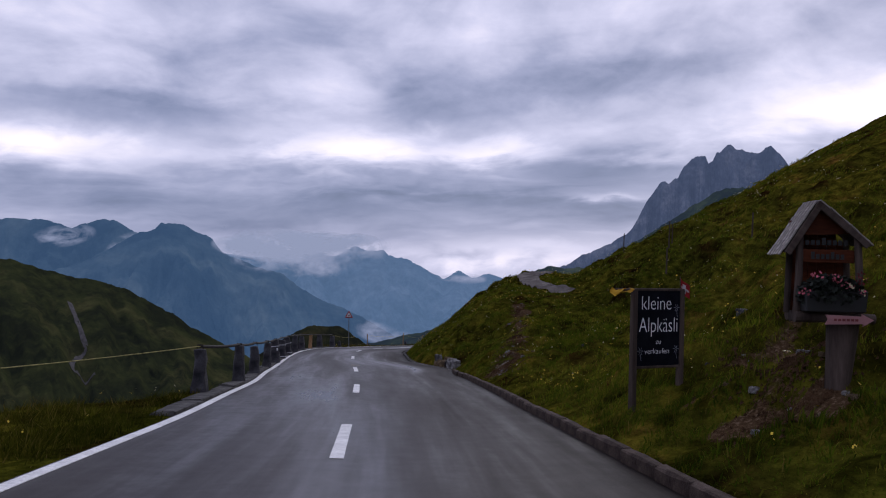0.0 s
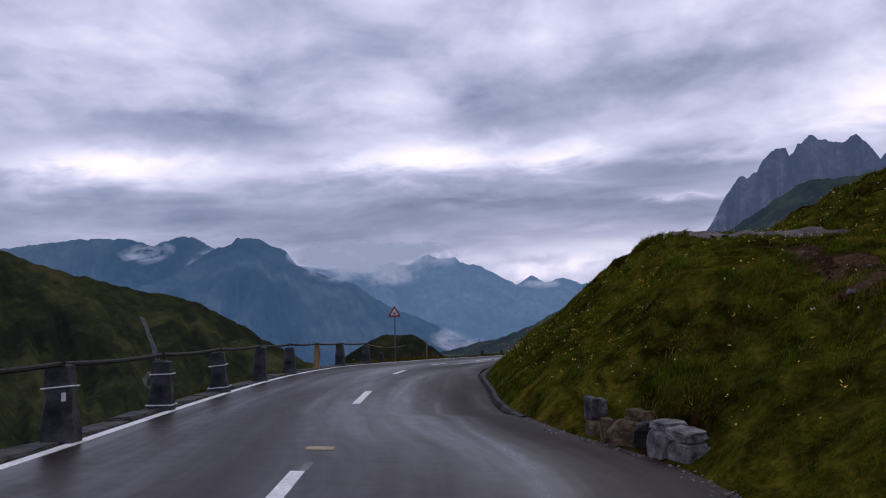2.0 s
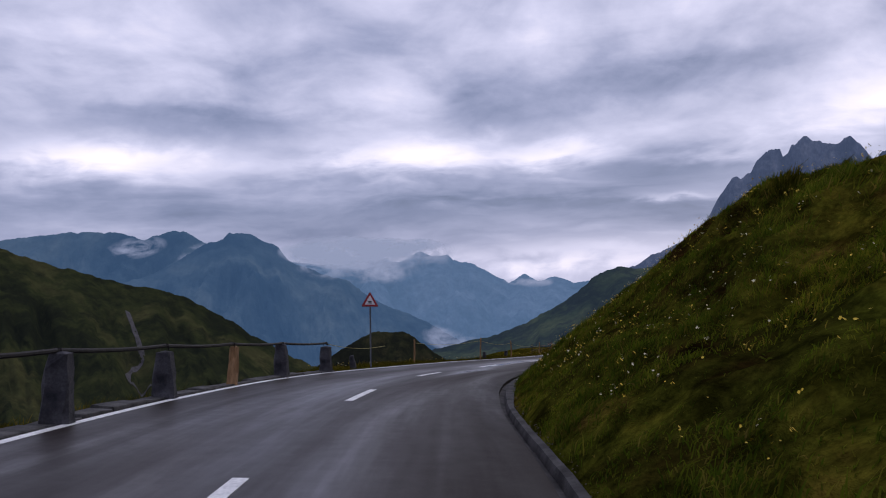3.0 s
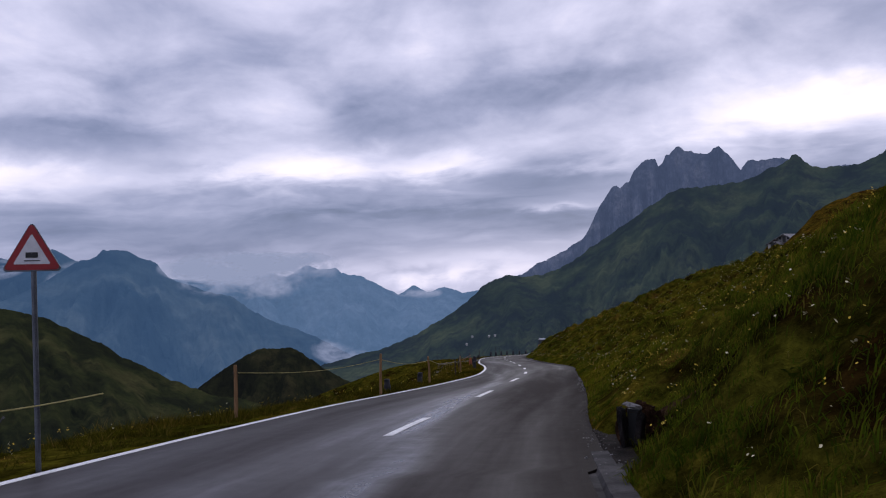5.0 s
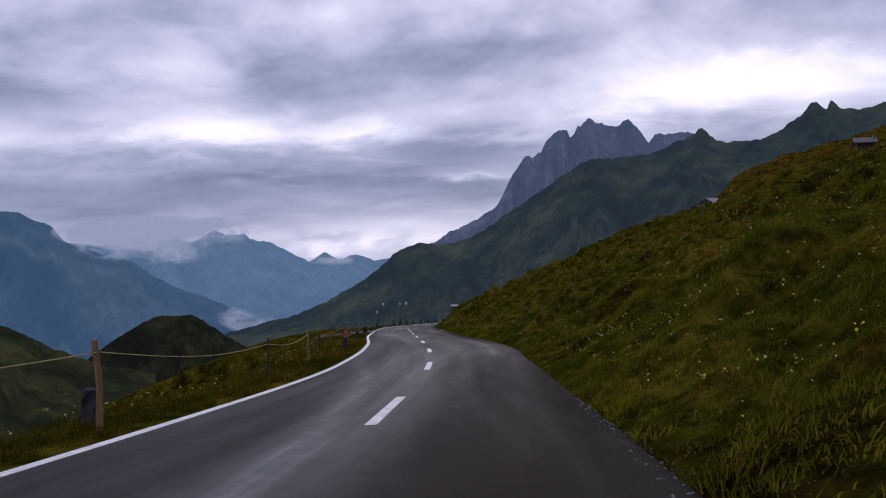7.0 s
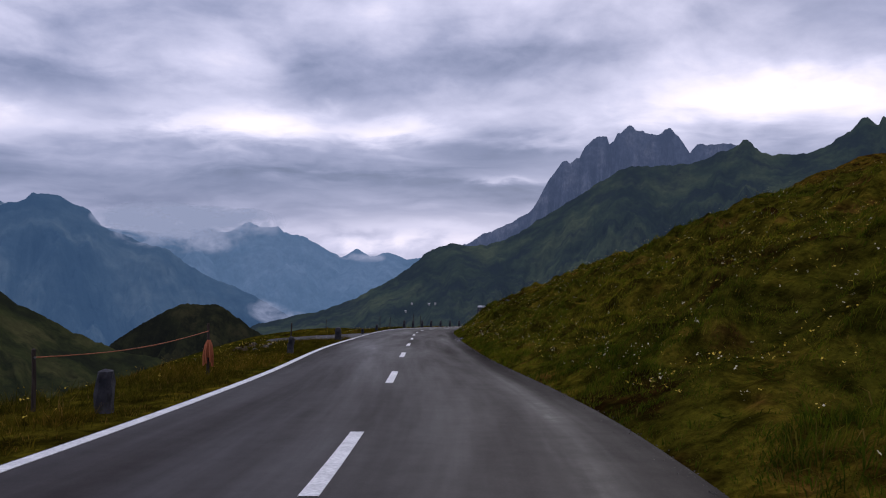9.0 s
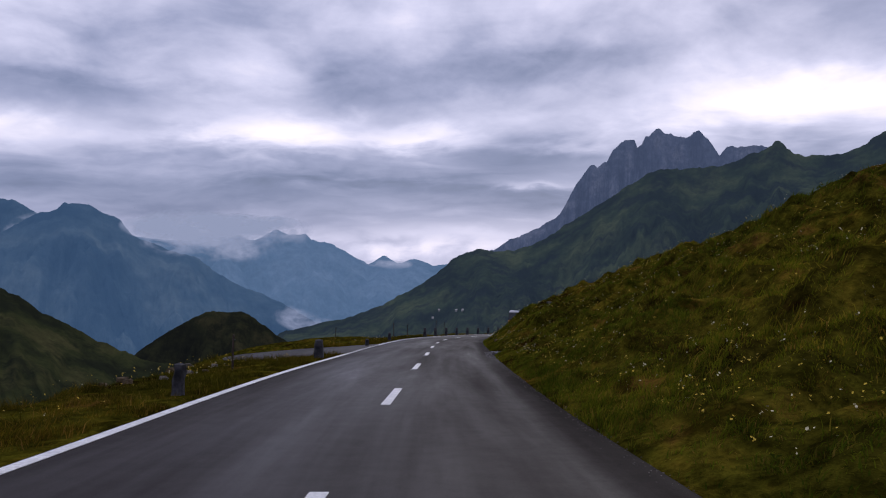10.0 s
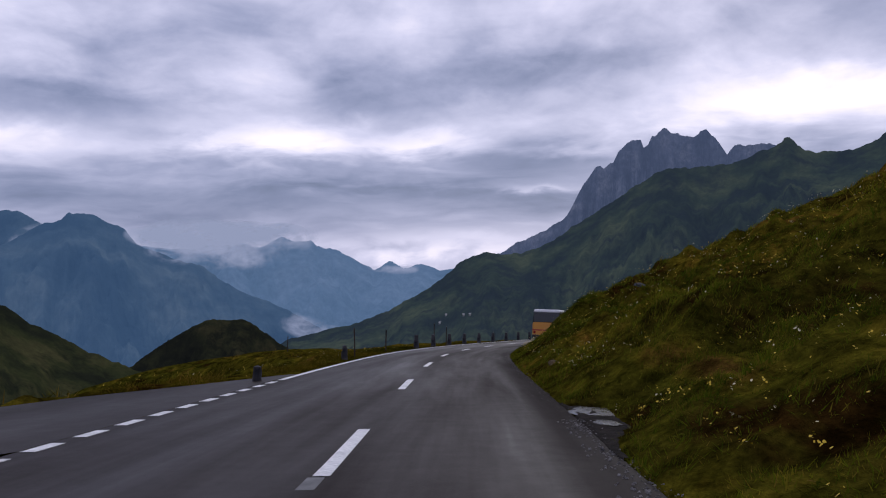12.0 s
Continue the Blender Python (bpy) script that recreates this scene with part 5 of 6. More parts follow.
    arrow = [(0.04, 0.735), (0.36, 0.745), (0.36, 0.725), (0.45, 0.78), (0.35, 0.83), (0.35, 0.81), (0.04, 0.82), (0.065, 0.778)]
    sign = part("arrow_board", prism(bmesh.new(), [(px, pz - z) for px, pz in arrow], -0.30, -0.28), SIGNPINK, ob, "faded pink arrow board")
    for k in range(6):
        part("writing_bar", a_box(0.11 + 0.036 * k, 0.135 + 0.036 * k, -0.305, -0.3005, 0.768 - z, 0.788 - z), DULL_RED, sign)


notice_box()


# ---- rocks on the bank ----
def rock(x, y, sx, sy, sz, mat, label, seed, lift=0.3, turn=0):
    ob = part("rock", boulder(bmesh.new(), sx, sy, sz, seed, 4 if 0.2 < sx < 0.8 else 3), mat)
    ob.matrix_basis = pose(x, y, ground_z(x, y) + sz * lift, 0, 0, turn)
    return tagged(ob, label, "rock", "rocks in the bank")


def split_block(x, y, turn):
    """A limestone block bedded in the turf, its upper layer split off along a crack."""
    ob = thing("rock", x, y, ground_z(x, y) + 0.16, "pale cracked limestone block at the foot of the bank", "rock", "rocks in the bank", turn)
    for name, m, half, seed in (("lower_block", (0.0, 0.14, -0.10), (0.17, 0.17, 0.18), 3), ("lower_block", (0.02, -0.19, -0.13), (0.16, 0.15, 0.16), 41), ("upper_layer", (0.02, 0.20, 0.125), (0.15, 0.13, 0.05), 17), ("upper_layer", (0.04, -0.10, 0.095), (0.14, 0.17, 0.05), 44)):
        bm = bmesh.new()
        bmesh.ops.create_cube(bm, size=2)
        bmesh.ops.subdivide_edges(bm, edges=bm.edges, cuts=9, use_grid_fill=True)
        off = Vector((seed, seed * 0.7, seed * 1.3))
        for v in bm.verts:
            c = v.co
            # worn corners, bedding steps and a rough break
            far = max(0.0, abs(c.x) + abs(c.y) + abs(c.z) - 2.35)
            c = c * (1 - 0.16 * far)
            c = c * (1 + 0.10 * noise.fractal(c * 1.4 + off, 0.8, 2, 5))
            c.x += 0.12 * math.floor(2.4 * noise.noise(Vector((0.3, c.y * 1.6, c.z * 1.2)) + off)) / 2.4
            v.co = Vector((c.x * half[0], c.y * half[1], c.z * half[2]))
        p = part(name, bm, ROCK, ob)
        p.matrix_basis = pose(*m, seed % 5 - 2, seed % 7 - 3, (seed % 9 - 4) * 2)
    return ob


split_block(0.50, 30.75, 20)
rock(0.17, 31.75, 0.23, 0.29, 0.19, BROWN_ROCK, "brown weathered rock at the foot of the bank", 5, 0.45, 60)
rock(0.0, 32.25, 0.15, 0.16, 0.17, BROWN_ROCK, "crumbling brown stone at the foot of the bank", 26, 0.6, 10)
rock(0.34, 31.5, 0.16, 0.16, 0.22, DARK_ROCK, "dark crumbled stone at the foot of the bank", 27, 0.45, 80)
rock(0.30, 31.95, 0.18, 0.18, 0.14, BROWN_ROCK, "crumbling brown stone at the foot of the bank", 28, 0.9, 40)
rock(-0.16, 32.55, 0.12, 0.13, 0.12, BROWN_ROCK, "crumbling brown stone at the foot of the bank", 29, 0.5, 20)
rock(-0.07, 33.15, 0.16, 0.22, 0.20, DARK_GREY, "grey upright rock at the foot of the bank", 8, 0.45, 10)
rock(5.6, 14.7, 0.24, 0.2, 0.18, STONE, "grey boulder half sunk in the meadow", 14, 0.25, 30)
for i, (x, y, s) in enumerate(((3.3, 9.2, 0.14), (3.9, 9.6, 0.18), (4.3, 10.4, 0.16), (3.0, 8.5, 0.10), (4.6, 9.0, 0.2), (3.5, 10.6, 0.12), (1.6, 22.5, 0.16), (2.2, 24.0, 0.14), (1.9, 23.2, 0.2), (2.8, 24.6, 0.24), (3.6, 20.4, 0.2), (3.9, 19.0, 0.16), (4.4, 18.2, 0.22), (17.6, 157.2, 0.35), (17.2, 153.4, 0.2), (13.2, 150.4, 0.15), (21, 116, 0.4), (24, 121, 0.35), (12.2, 84.5, 0.2), (27, 118, 0.5), (30, 122, 0.4))):
    s *= 0.32 if y < 30 else 0.8
    rock(x, y, s, s * 0.8, s * 0.6, STONE if i % 3 else BROWN_ROCK, "grey stone lying in the turf" if i % 3 else "brown stone lying in the turf", 40 + i, -0.1, i * 47)


def drain_opening():
    """A field drain let into the foot of the bank: two upright stones, a flat lintel, a black plate for the shade
    inside and soil slumped over it.
    """
    x, y = -0.30, 62.72
    z = float(height(y))
    ob = thing("drain_opening", x, y, z, "stone-framed drain opening in the foot of the bank", "drain", turn=heading(y) - 25)
    bm = bmesh.new()
    boulder(bm, 0.13, 0.11, 0.025, 21, 4, 0.2)
    part("lintel", bm, ROCK, ob, "flat grey cover stone").matrix_basis = pose(0.04, -0.04, 0.52, -8, 12, 8)
    for px, sx, sz, seed in ((-0.10, 0.032, 0.32, 11), (0.11, 0.038, 0.29, 12)):
        bm = bmesh.new()
        boulder(bm, sx, 0.12, sz, seed, 4, 0.35)
        part("upright_stone", bm, DARK_ROCK, ob, "dark wet upright stone").matrix_basis = pose(px, 0.0, 0.20, 4, -5 if px < 0 else 7, 0)
    # a black plate stands in for the shade deep in the opening
    part("hollow", a_box(-0.08, 0.09, 0.08, 0.12, -0.2, 0.46, bevel=0.01), BLACK, ob, "black plate for the shade inside")
    for k, (px, py, pz, a, b, c) in enumerate(((0.04, 0.20, 0.42, 0.17, 0.13, 0.10), (0.25, 0.14, 0.22, 0.12, 0.14, 0.22), (-0.17, 0.20, 0.16, 0.07, 0.13, 0.18))):
        bm = bmesh.new()
        boulder(bm, a, b, c, 70 + k, 4, 0.9)
        part("slumped_soil", bm, DARK_SOIL, ob, "dark crumbling soil").matrix_basis = pose(px, py, pz, 0, 0, 20 * k)


drain_opening()


# ---- gravel track on the terrace, and the track across the valley ----
def ribbon(name, pts, widths, label, mat, lift=0.05, n=60, cols=5, ground_fn=None):
    p = np.array(pts, float)
    t = np.linspace(0, len(p) - 1, n)
    cx, cy = (curve_at([(i, v) for i, v in enumerate(p[:, k])])(t) for k in (0, 1))
    w = np.interp(t, range(len(p)), widths)
    dx, dy = np.gradient(cx), np.gradient(cy)
    ln = np.hypot(dx, dy)
    s = np.linspace(-0.5, 0.5, cols)[None, :]
    wob = 1 + 0.3 * fractal(t * 2.2, t * 0 + 3, 3, 0.5, 2)
    X = cx[:, None] - (dy / ln * w * wob)[:, None] * s
    Y = cy[:, None] + (dx / ln * w * wob)[:, None] * s
    Z = ground_height(X, Y) + lift
    return tagged(grid_object(name, X, Y, Z, mat), label, "track", kind="structure")


ribbon("gravel_track", [(6.6, 42.6), (6.0, 44.6), (5.7, 47), (5.6, 52), (6.2, 57), (8.0, 61.5)], [1.0, 1.3, 1.4, 1.4, 1.3, 1.1], "grey gravel farm track on the terrace", GRAVEL, 0.07, 90, 7)


def valley_track():
    """A pale track that winds down the hillside across the valley, laid on its surface."""
    hill = scene.objects["valley_hillside"]
    me = hill.data
    tree = BVHTree.FromPolygons([v.co for v in me.vertices], [p.vertices for p in me.polygons])
    line = [(-259, 562), (-245, 542), (-237, 531), (-230, 521), (-227, 516), (-226.5, 507), (-224.5, 494), (-219, 483), (-213, 487), (-209, 490)]
    cx, cy = (curve_at([(i, p[k]) for i, p in enumerate(line)]) for k in (0, 1))
    t = np.linspace(0, len(line) - 1, 80)
    X, Y, Z = [], [], []
    for a in t:
        px, py = float(cx(a)), float(cy(a))
        dx, dy = float(cx(a + 0.05) - px), float(cy(a + 0.05) - py)
        n = math.hypot(dx, dy)
        row = []
        for k in (-1.4, 0, 1.4):
            x, y = px - dy / n * k, py + dx / n * k
            hit = tree.ray_cast(Vector((x, y, 400)), Vector((0, 0, -1)))[0]
            row.append((x, y, (hit.z if hit else -60) + 0.5))
        X.append([r[0] for r in row]), Y.append([r[1] for r in row]), Z.append([r[2] for r in row])
    ob = grid_object("valley_track", np.array(X), np.array(Y), np.array(Z), TRACK)
    tagged(ob, "pale gravel track winding down the hillside across the valley", "track", kind="structure")


valley_track()


# ---- stakes on the upper meadow ----
def thin_stake(x, y, h, label="thin grey fence stake on the upper meadow", mat=OLD_WOOD):
    ob = thing("meadow_stake", x, y, ground_z(x, y), label, "fence stake", "stakes on the upper meadow")
    part("pole", a_rod([(0, 0, -0.3), (0.03, 0, h)], 0.035, 6, 0.8), mat, ob)


for x, y, h in ((11.2, 50.2, 1.3), (10.8, 38.7, 1.3), (12.5, 44.2, 1.2), (9.4, 34.0, 1.1), (12.6, 33.0, 1.1)):
    thin_stake(x, y, h)
thin_stake(7.6, 17.0, 1.1, "pale wooden stake on the upper meadow", FRESH_WOOD)


def flag_pole():
    x, y = 42.3, 122.5
    z = ground_z(x, y)
    ob = thing("flag_pole", x, y, z, "yellow flag hanging on a tall wooden pole", "flag")
    h = 5.95 - z + 2.4
    part("pole", a_rod([(0, 0, -0.3), (0.05, 0, h)], 0.05, 7, 0.6), OLD_WOOD, ob)
    bm = bmesh.new()
    rows = []
    for i in range(8):
        f = i / 7
        rows.append((bm.verts.new((-0.9 * f, 0.08 * math.sin(f * 9), h - 0.1 - 0.9 * f)), bm.verts.new((-0.75 * f, 0.08 * math.sin(f * 9 + 1), h - 1.5 - 0.5 * f))))
    for p, q in zip(rows, rows[1:]):
        bm.faces.new((p[0], p[1], q[1], q[0]))
    bmesh.ops.solidify(bm, geom=bm.faces[:], thickness=0.01)
    part("cloth", bm, YELLOW, ob, "yellow flag cloth")


flag_pole()


# ---- alpine huts on the slope ----
def hut(x, y, z, w, d, h, turn, label, wall=HUT_WALL, roof=HUT_ROOF, door=True):
    ob = thing("alpine_hut", x, y, z, label, "hut", "huts on the slope", turn)
    part("wall", a_box(-w / 2, w / 2, -d / 2, d / 2, -2.5, h, bevel=0.05), wall, ob)
    part("gable", prism(bmesh.new(), [(-w / 2, h), (w / 2, h), (0, h + w * 0.28)], -d / 2 + 0.02, d / 2 - 0.02), wall, ob)
    ln = math.hypot(w / 2 + 0.6, (w / 2 + 0.6) * 0.56)
    for sx in (-1, 1):
        r = part("roof", a_box(0, ln, -d / 2 - 0.6, d / 2 + 0.6, 0.0, 0.22, bevel=0.03), roof, ob)
        r.matrix_basis = pose(0, 0, h + w * 0.28) @ (Matrix.Diagonal((sx, 1, 1, 1)) @ pose(0, 0, 0, 0, math.degrees(math.atan(0.56)), 0))
    if door:
        part("door", a_box(-0.6, 0.6, -d / 2 - 0.06, -d / 2, 0, 2.0, bevel=0.02), BLACK, ob)
        for k in (-1, 1):
            part("window", a_box(k * w * 0.3 - 0.4, k * w * 0.3 + 0.4, -d / 2 - 0.05, -d / 2, 1.0, 1.8, bevel=0.02), GLASS, ob)
    return ob


for x, y, w, d, h, turn, label, wall, roof in ((129.0, 315.0, 5.0, 9.0, 1.3, -62, "low alpine barn with a grey stone roof", HUT_STONE, PALE_ROOF), (120.8, 310.5, 3.0, 4.0, 1.0, -50, "small stone shed with a grey roof beside the barn", PLASTER, HUT_ROOF), (128.5, 322.0, 4.2, 5.6, 1.3, -62, "brown wooden alpine barn behind the others", HUT_WALL, HUT_ROOF), (96.8, 201.8, 2.4, 2.6, 0.7, 60, "small dark shelter high on the meadow", HUT_WALL, HUT_ROOF)):
    hut(x, y, ground_z(x, y), w, d, h, turn, label, wall, roof)
for i, (x, y, r) in enumerate(((151.6, 312, 1.5), (154.5, 311, 0.9), (163, 301, 1.3), (129.5, 297, 0.9), (93.5, 202.5, 0.6), (99.8, 201, 0.5))):
    rock(x, y, r, r * 0.8, r * 0.6, ROCK, "pale boulder on the high pasture", 160 + i, 0.2, 40 * i)
FAR_SPOTS = [(154.5, 1446, -110), (163, 1430, -108), (136, 1560, -119), (120, 1500, -128)]


# ---- the bus ahead ----
def bus():
    x, y, z = at_road(1.4, 201.5)
    ob = thing("bus", x, y, z, "yellow country bus with a white roof on the road", "bus")
    ob.matrix_basis = pose(x, y, z, -5, 0, heading(201.5))
    body = part("body", a_box(-1.25, 1.25, 0, 9, 0.42, 1.72, bevel=0.08), BUS_YELLOW, ob, "yellow bus body")
    part("cabin", a_box(-1.23, 1.23, 0.03, 8.97, 1.70, 2.62, (0.96, 0.99), 0.05), GLASS, ob, "dark window band")
    part("roof", a_box(-1.24, 1.24, 0.02, 8.95, 2.60, 2.88, (0.9, 0.98), 0.08), WHITE, ob, "white roof")
    part("bumper", a_box(-1.24, 1.24, -0.08, 0.06, 0.36, 0.62, bevel=0.03), BLACK, ob)
    part("stripe", a_box(-1.255, 1.255, -0.012, 0.02, 0.98, 1.08), RED, body, "dark red stripe")
    for sx in (-1, 1):
        part("tail_lamp", a_box(sx * 1.05 - 0.1, sx * 1.05 + 0.1, -0.03, 0.02, 0.72, 0.94, bevel=0.01), LAMP_RED, body)
        part("mirror", a_box(sx * 1.42 - 0.1, sx * 1.42 + 0.1, 8.7, 8.8, 1.9, 2.4, bevel=0.03), BLACK, ob)
        for wy in (1.9, 7.2):
            tyre = part("wheel", a_rod([(sx * 0.98, wy, 0.46), (sx * 1.2, wy, 0.46)], 0.46, 20), RUBBER, ob)
            part("rim", a_rod([(sx * 1.15, wy, 0.46), (sx * 1.225, wy, 0.46)], 0.24, 14), STEEL, tyre)


bus()

# posts on the outer side of the bend ahead
for i in range(9):
    y = 178 + 4.6 * i
    x, _, z = at_road(float(left_edge(y)) - 0.4, y)
    p = stone_post((), False, STONE, 0.8, 0.32, 0.28, 60 + i, 0.015)
    p.matrix_basis = pose(x, y, z - 0.02, 0, 0, heading(y))
    tagged(p, "granite guard post on the outer side of the bend", group="guard posts on the bend")
for u, y, h in ((-3.6, 172.0, 1.1), (-3.5, 184.0, 1.5), (-3.5, 187.5, 1.3)):
    x, _, z = at_road(u, y)
    ob = thing("snow_pole", x, y, z, "tall thin snow marker pole at the roadside", "marker pole", "snow poles on the bend")
    part("pole", a_rod([(0, 0, -0.4), (0.02, 0, h)], 0.035, 7, 0.8), OLD_WOOD, ob)
    part("cap", a_rod([(0.02, 0, h - 0.25), (0.02, 0, h + 0.01)], 0.038, 7), BLACK, ob, "dark cap")


# ---- grass and flowers ----
def scatter(rs, n, y0, y1, e0, e1, right=True, bias=1.0):
    y = rs.uniform(y0, y1, n)
    e = e0 + (e1 - e0) * rs.rand(n) ** bias
    x = centre(y) + np.where(right, right_edge(y) + 0.10 + e, left_edge(y) - 0.22 - e)
    return x, y, e


def earth_patches():
    """Crumbled brown soil where the turf is broken."""
    rs = np.random.RandomState(61)
    verts, faces = [], []
    for cx, cy, rx, ry in BARE:
        n = int(2600 * rx * ry) + 250
        x, y = cx + rx * rs.normal(0, 0.55, n), cy + ry * rs.normal(0, 0.55, n)
        ok = (fractal(x / 0.5, y / 0.5, 3, 0.6, 3) > -0.12) & (x - centre(y) > right_edge(y) + 0.3 + bay(y))
        x, y = x[ok], y[ok]
        z = ground_height(x, y)
        for px, py, pz in zip(x, y, z):
            r = rs.uniform(0.007, 0.026)
            b = len(verts)
            for a in range(6):
                t = a * math.tau / 6 + rs.rand() * 0.5
                q = r * rs.uniform(0.8, 1.2)
                verts.append((px + q * math.cos(t), py + q * math.sin(t), pz + 0.5 * q * math.cos(t) + 0.004))
            verts.append((px + rs.uniform(-0.3, 0.3) * r, py, pz + r * rs.uniform(0.5, 0.9) + 0.02))
            faces += [(b + k, b + (k + 1) % 6, b + 6) for k in range(6)]
    tagged(new("crumbled_soil", mesh_of("crumbled_soil", verts, faces, SOIL)), "crumbled bare brown soil where the turf is broken", "soil", kind="stuff")


earth_patches()


def soil_stones():
    rnd = random.Random(8)
    for cx, cy, rx, ry in BARE[1:]:
        for k in range(7):
            x, y = cx + rx * rnd.uniform(-1, 1), cy + ry * rnd.uniform(-1, 1)
            r = rnd.uniform(0.025, 0.07)
            rock(x, y, r, r * 0.8, r * 0.55, BROWN_ROCK if k % 2 else ROCK, "small stone on the bare soil", 130 + k, 0.3, k * 40)


soil_stones()


def soil_rubble():
    """Broken pale stone that lies thick on the bare soil above the kerb."""
    rs = np.random.RandomState(71)
    verts, faces = [], []
    x, y = 1.95 + rs.normal(0, 0.34, 1300), 23.2 + rs.normal(0, 1.1, 1300)
    x = x + 0.17 * (y - 23.2)
    ok = (bare(x, y) > rs.uniform(-0.6, 0.3, len(x))) & (x - centre(y) > right_edge(y) + 0.35)
    for px, py, pz in zip(x[ok], y[ok], ground_height(x[ok], y[ok])):
        r = 0.006 + 0.024 * rs.rand() ** 4
        a0, flat = rs.rand() * 6, rs.uniform(0.35, 0.8)
        b = len(verts)
        for k in range(5):
            t = a0 + k * math.tau / 5 + rs.rand() * 0.5
            verts.append((px + 1.3 * r * math.cos(t), py + r * math.sin(t), pz + 0.4 * r * math.cos(t)))
        for k in range(3):
            t = a0 + k * math.tau / 3 + rs.rand()
            verts.append((px + 0.7 * r * math.cos(t), py + 0.6 * r * math.sin(t), pz + r * flat + 0.3 * r * math.cos(t)))
        faces += [(b + 5, b + 6, b + 7), (b, b + 1, b + 5), (b + 1, b + 6, b + 5), (b + 1, b + 2, b + 6), (b + 2, b + 3, b + 6), (b + 3, b + 7, b + 6), (b + 3, b + 4, b + 7), (b + 4, b, b + 7), (b, b + 5, b + 7)]
    tagged(new("stone_rubble", mesh_of("stone_rubble", verts, faces, RUBBLE)), "broken pale stones strewn over bare soil on the bank", "rubble", kind="stuff")


soil_rubble()


def on_paving(x, y):
    """True on the lay-by and on the gravel track."""
    u = x - centre(y)
    near, far = lay_near(y), lay_far(y)
    lay = (y > 134.2) & (y < 152) & (u < near + 0.1) & (u > far - 0.1)
    cx = np.interp(y, [37, 39, 42.5, 47, 52, 57, 61], [10.5, 8.2, 6.4, 5.4, 5.3, 6.2, 8.0])
    track = (y > 37) & (y < 61) & (np.abs(x - cx) < 0.85)
    plinths = (y > 11.5) & (y < 58) & (u < left_edge(y)) & (u > left_edge(y) - 0.55)
    kerbs = (y < 27) & (u > 0) & (u < right_edge(y) + 0.17)
    return lay | track | plinths | kerbs | (bare(x, y) > 0.18)


def blades(name, x, y, h, w, rs, label, mat, bend=1.0, clump=0.45, out=None, simple=False):
    keep = ~on_paving(x, y)
    thick = fractal(x / 0.8, y / 1.1, 3, 0.5, 5) + 0.4 * fractal(x / 5, y / 5, 2, 0.5, 6)
    keep &= thick > rs.uniform(-0.42, 0.16, len(x)) * clump - 0.10
    out = rs.uniform(0, 2 * np.pi, len(x)) if out is None else out
    la = (out + rs.normal(0, 0.7, len(x)))[keep]
    x, y, h, w, thick = x[keep], y[keep], h[keep], w[keep], thick[keep]
    n = len(x)
    h = h * (0.75 + 0.9 * np.clip(thick + 0.25, 0, 0.8))
    z = ground_height(x, y) - 0.03
    a = rs.uniform(0, 2 * np.pi, n)
    lean = rs.uniform(0.25, 1.0, n) * bend * h
    dx, dy = np.cos(a) * w / 2, np.sin(a) * w / 2
    lx, ly = np.cos(la) * lean, np.sin(la) * lean
    slope = (ground_height(x + 0.25, y) - ground_height(x - 0.25, y)) * 2.0 * lx * 0.8
    base = np.stack([x, y, z], 1)
    v = np.empty((n, 5, 3), np.float32)
    v[:, 0] = base + np.stack([-dx, -dy, 0 * x], 1)
    v[:, 1] = base + np.stack([dx, dy, 0 * x], 1)
    v[:, 2] = base + np.stack([0.35 * lx + dx * 0.8, 0.35 * ly + dy * 0.8, 0.6 * h + 0.35 * slope], 1)
    v[:, 3] = base + np.stack([0.35 * lx - dx * 0.8, 0.35 * ly - dy * 0.8, 0.6 * h + 0.35 * slope], 1)
    v[:, 4] = base + np.stack([lx, ly, h * np.clip(1 - 0.38 * lean / h, 0.3, 1) + slope], 1)
    if simple:
        # farther from the road a blade is one narrow leaf
        v = v[:, [0, 1, 4]]
    per = v.shape[1]
    i = np.arange(n, dtype=np.int32) * 5
    quad = np.stack([i, i + 1, i + 2, i + 3], 1)
    tri = np.stack([i + 3, i + 2, i + 4], 1)
    loops = np.arange(n * 3) if simple else np.concatenate([quad, tri], 1).ravel()
    starts = (np.arange(n) * 3 if simple else np.stack([np.arange(n) * 7, np.arange(n) * 7 + 4], 1).ravel()).astype(np.int32)
    me = bpy.data.meshes.new(name)
    me.vertices.add(n * per)
    me.vertices.foreach_set("co", v.ravel())
    me.loops.add(len(loops))
    me.loops.foreach_set("vertex_index", loops.astype(np.int32))
    me.polygons.add(len(starts))
    me.polygons.foreach_set("loop_start", starts)
    me.update(calc_edges=True)
    me.materials.append(mat)
    gx = (ground_height(x + 0.2, y) - ground_height(x - 0.2, y)) / 0.4
    gy = (ground_height(x, y + 0.2) - ground_height(x, y - 0.2)) / 0.4
    up = np.stack([-gx, -gy, 1 + 0 * x], 1) / np.sqrt(1 + gx**2 + gy**2)[:, None]
    me.attributes.new("sward", "FLOAT_VECTOR", "POINT").data.foreach_set("vector", np.repeat(up, per, 0).astype(np.float32).ravel())
    return tagged(new(name, me), label, "grass", kind="stuff")


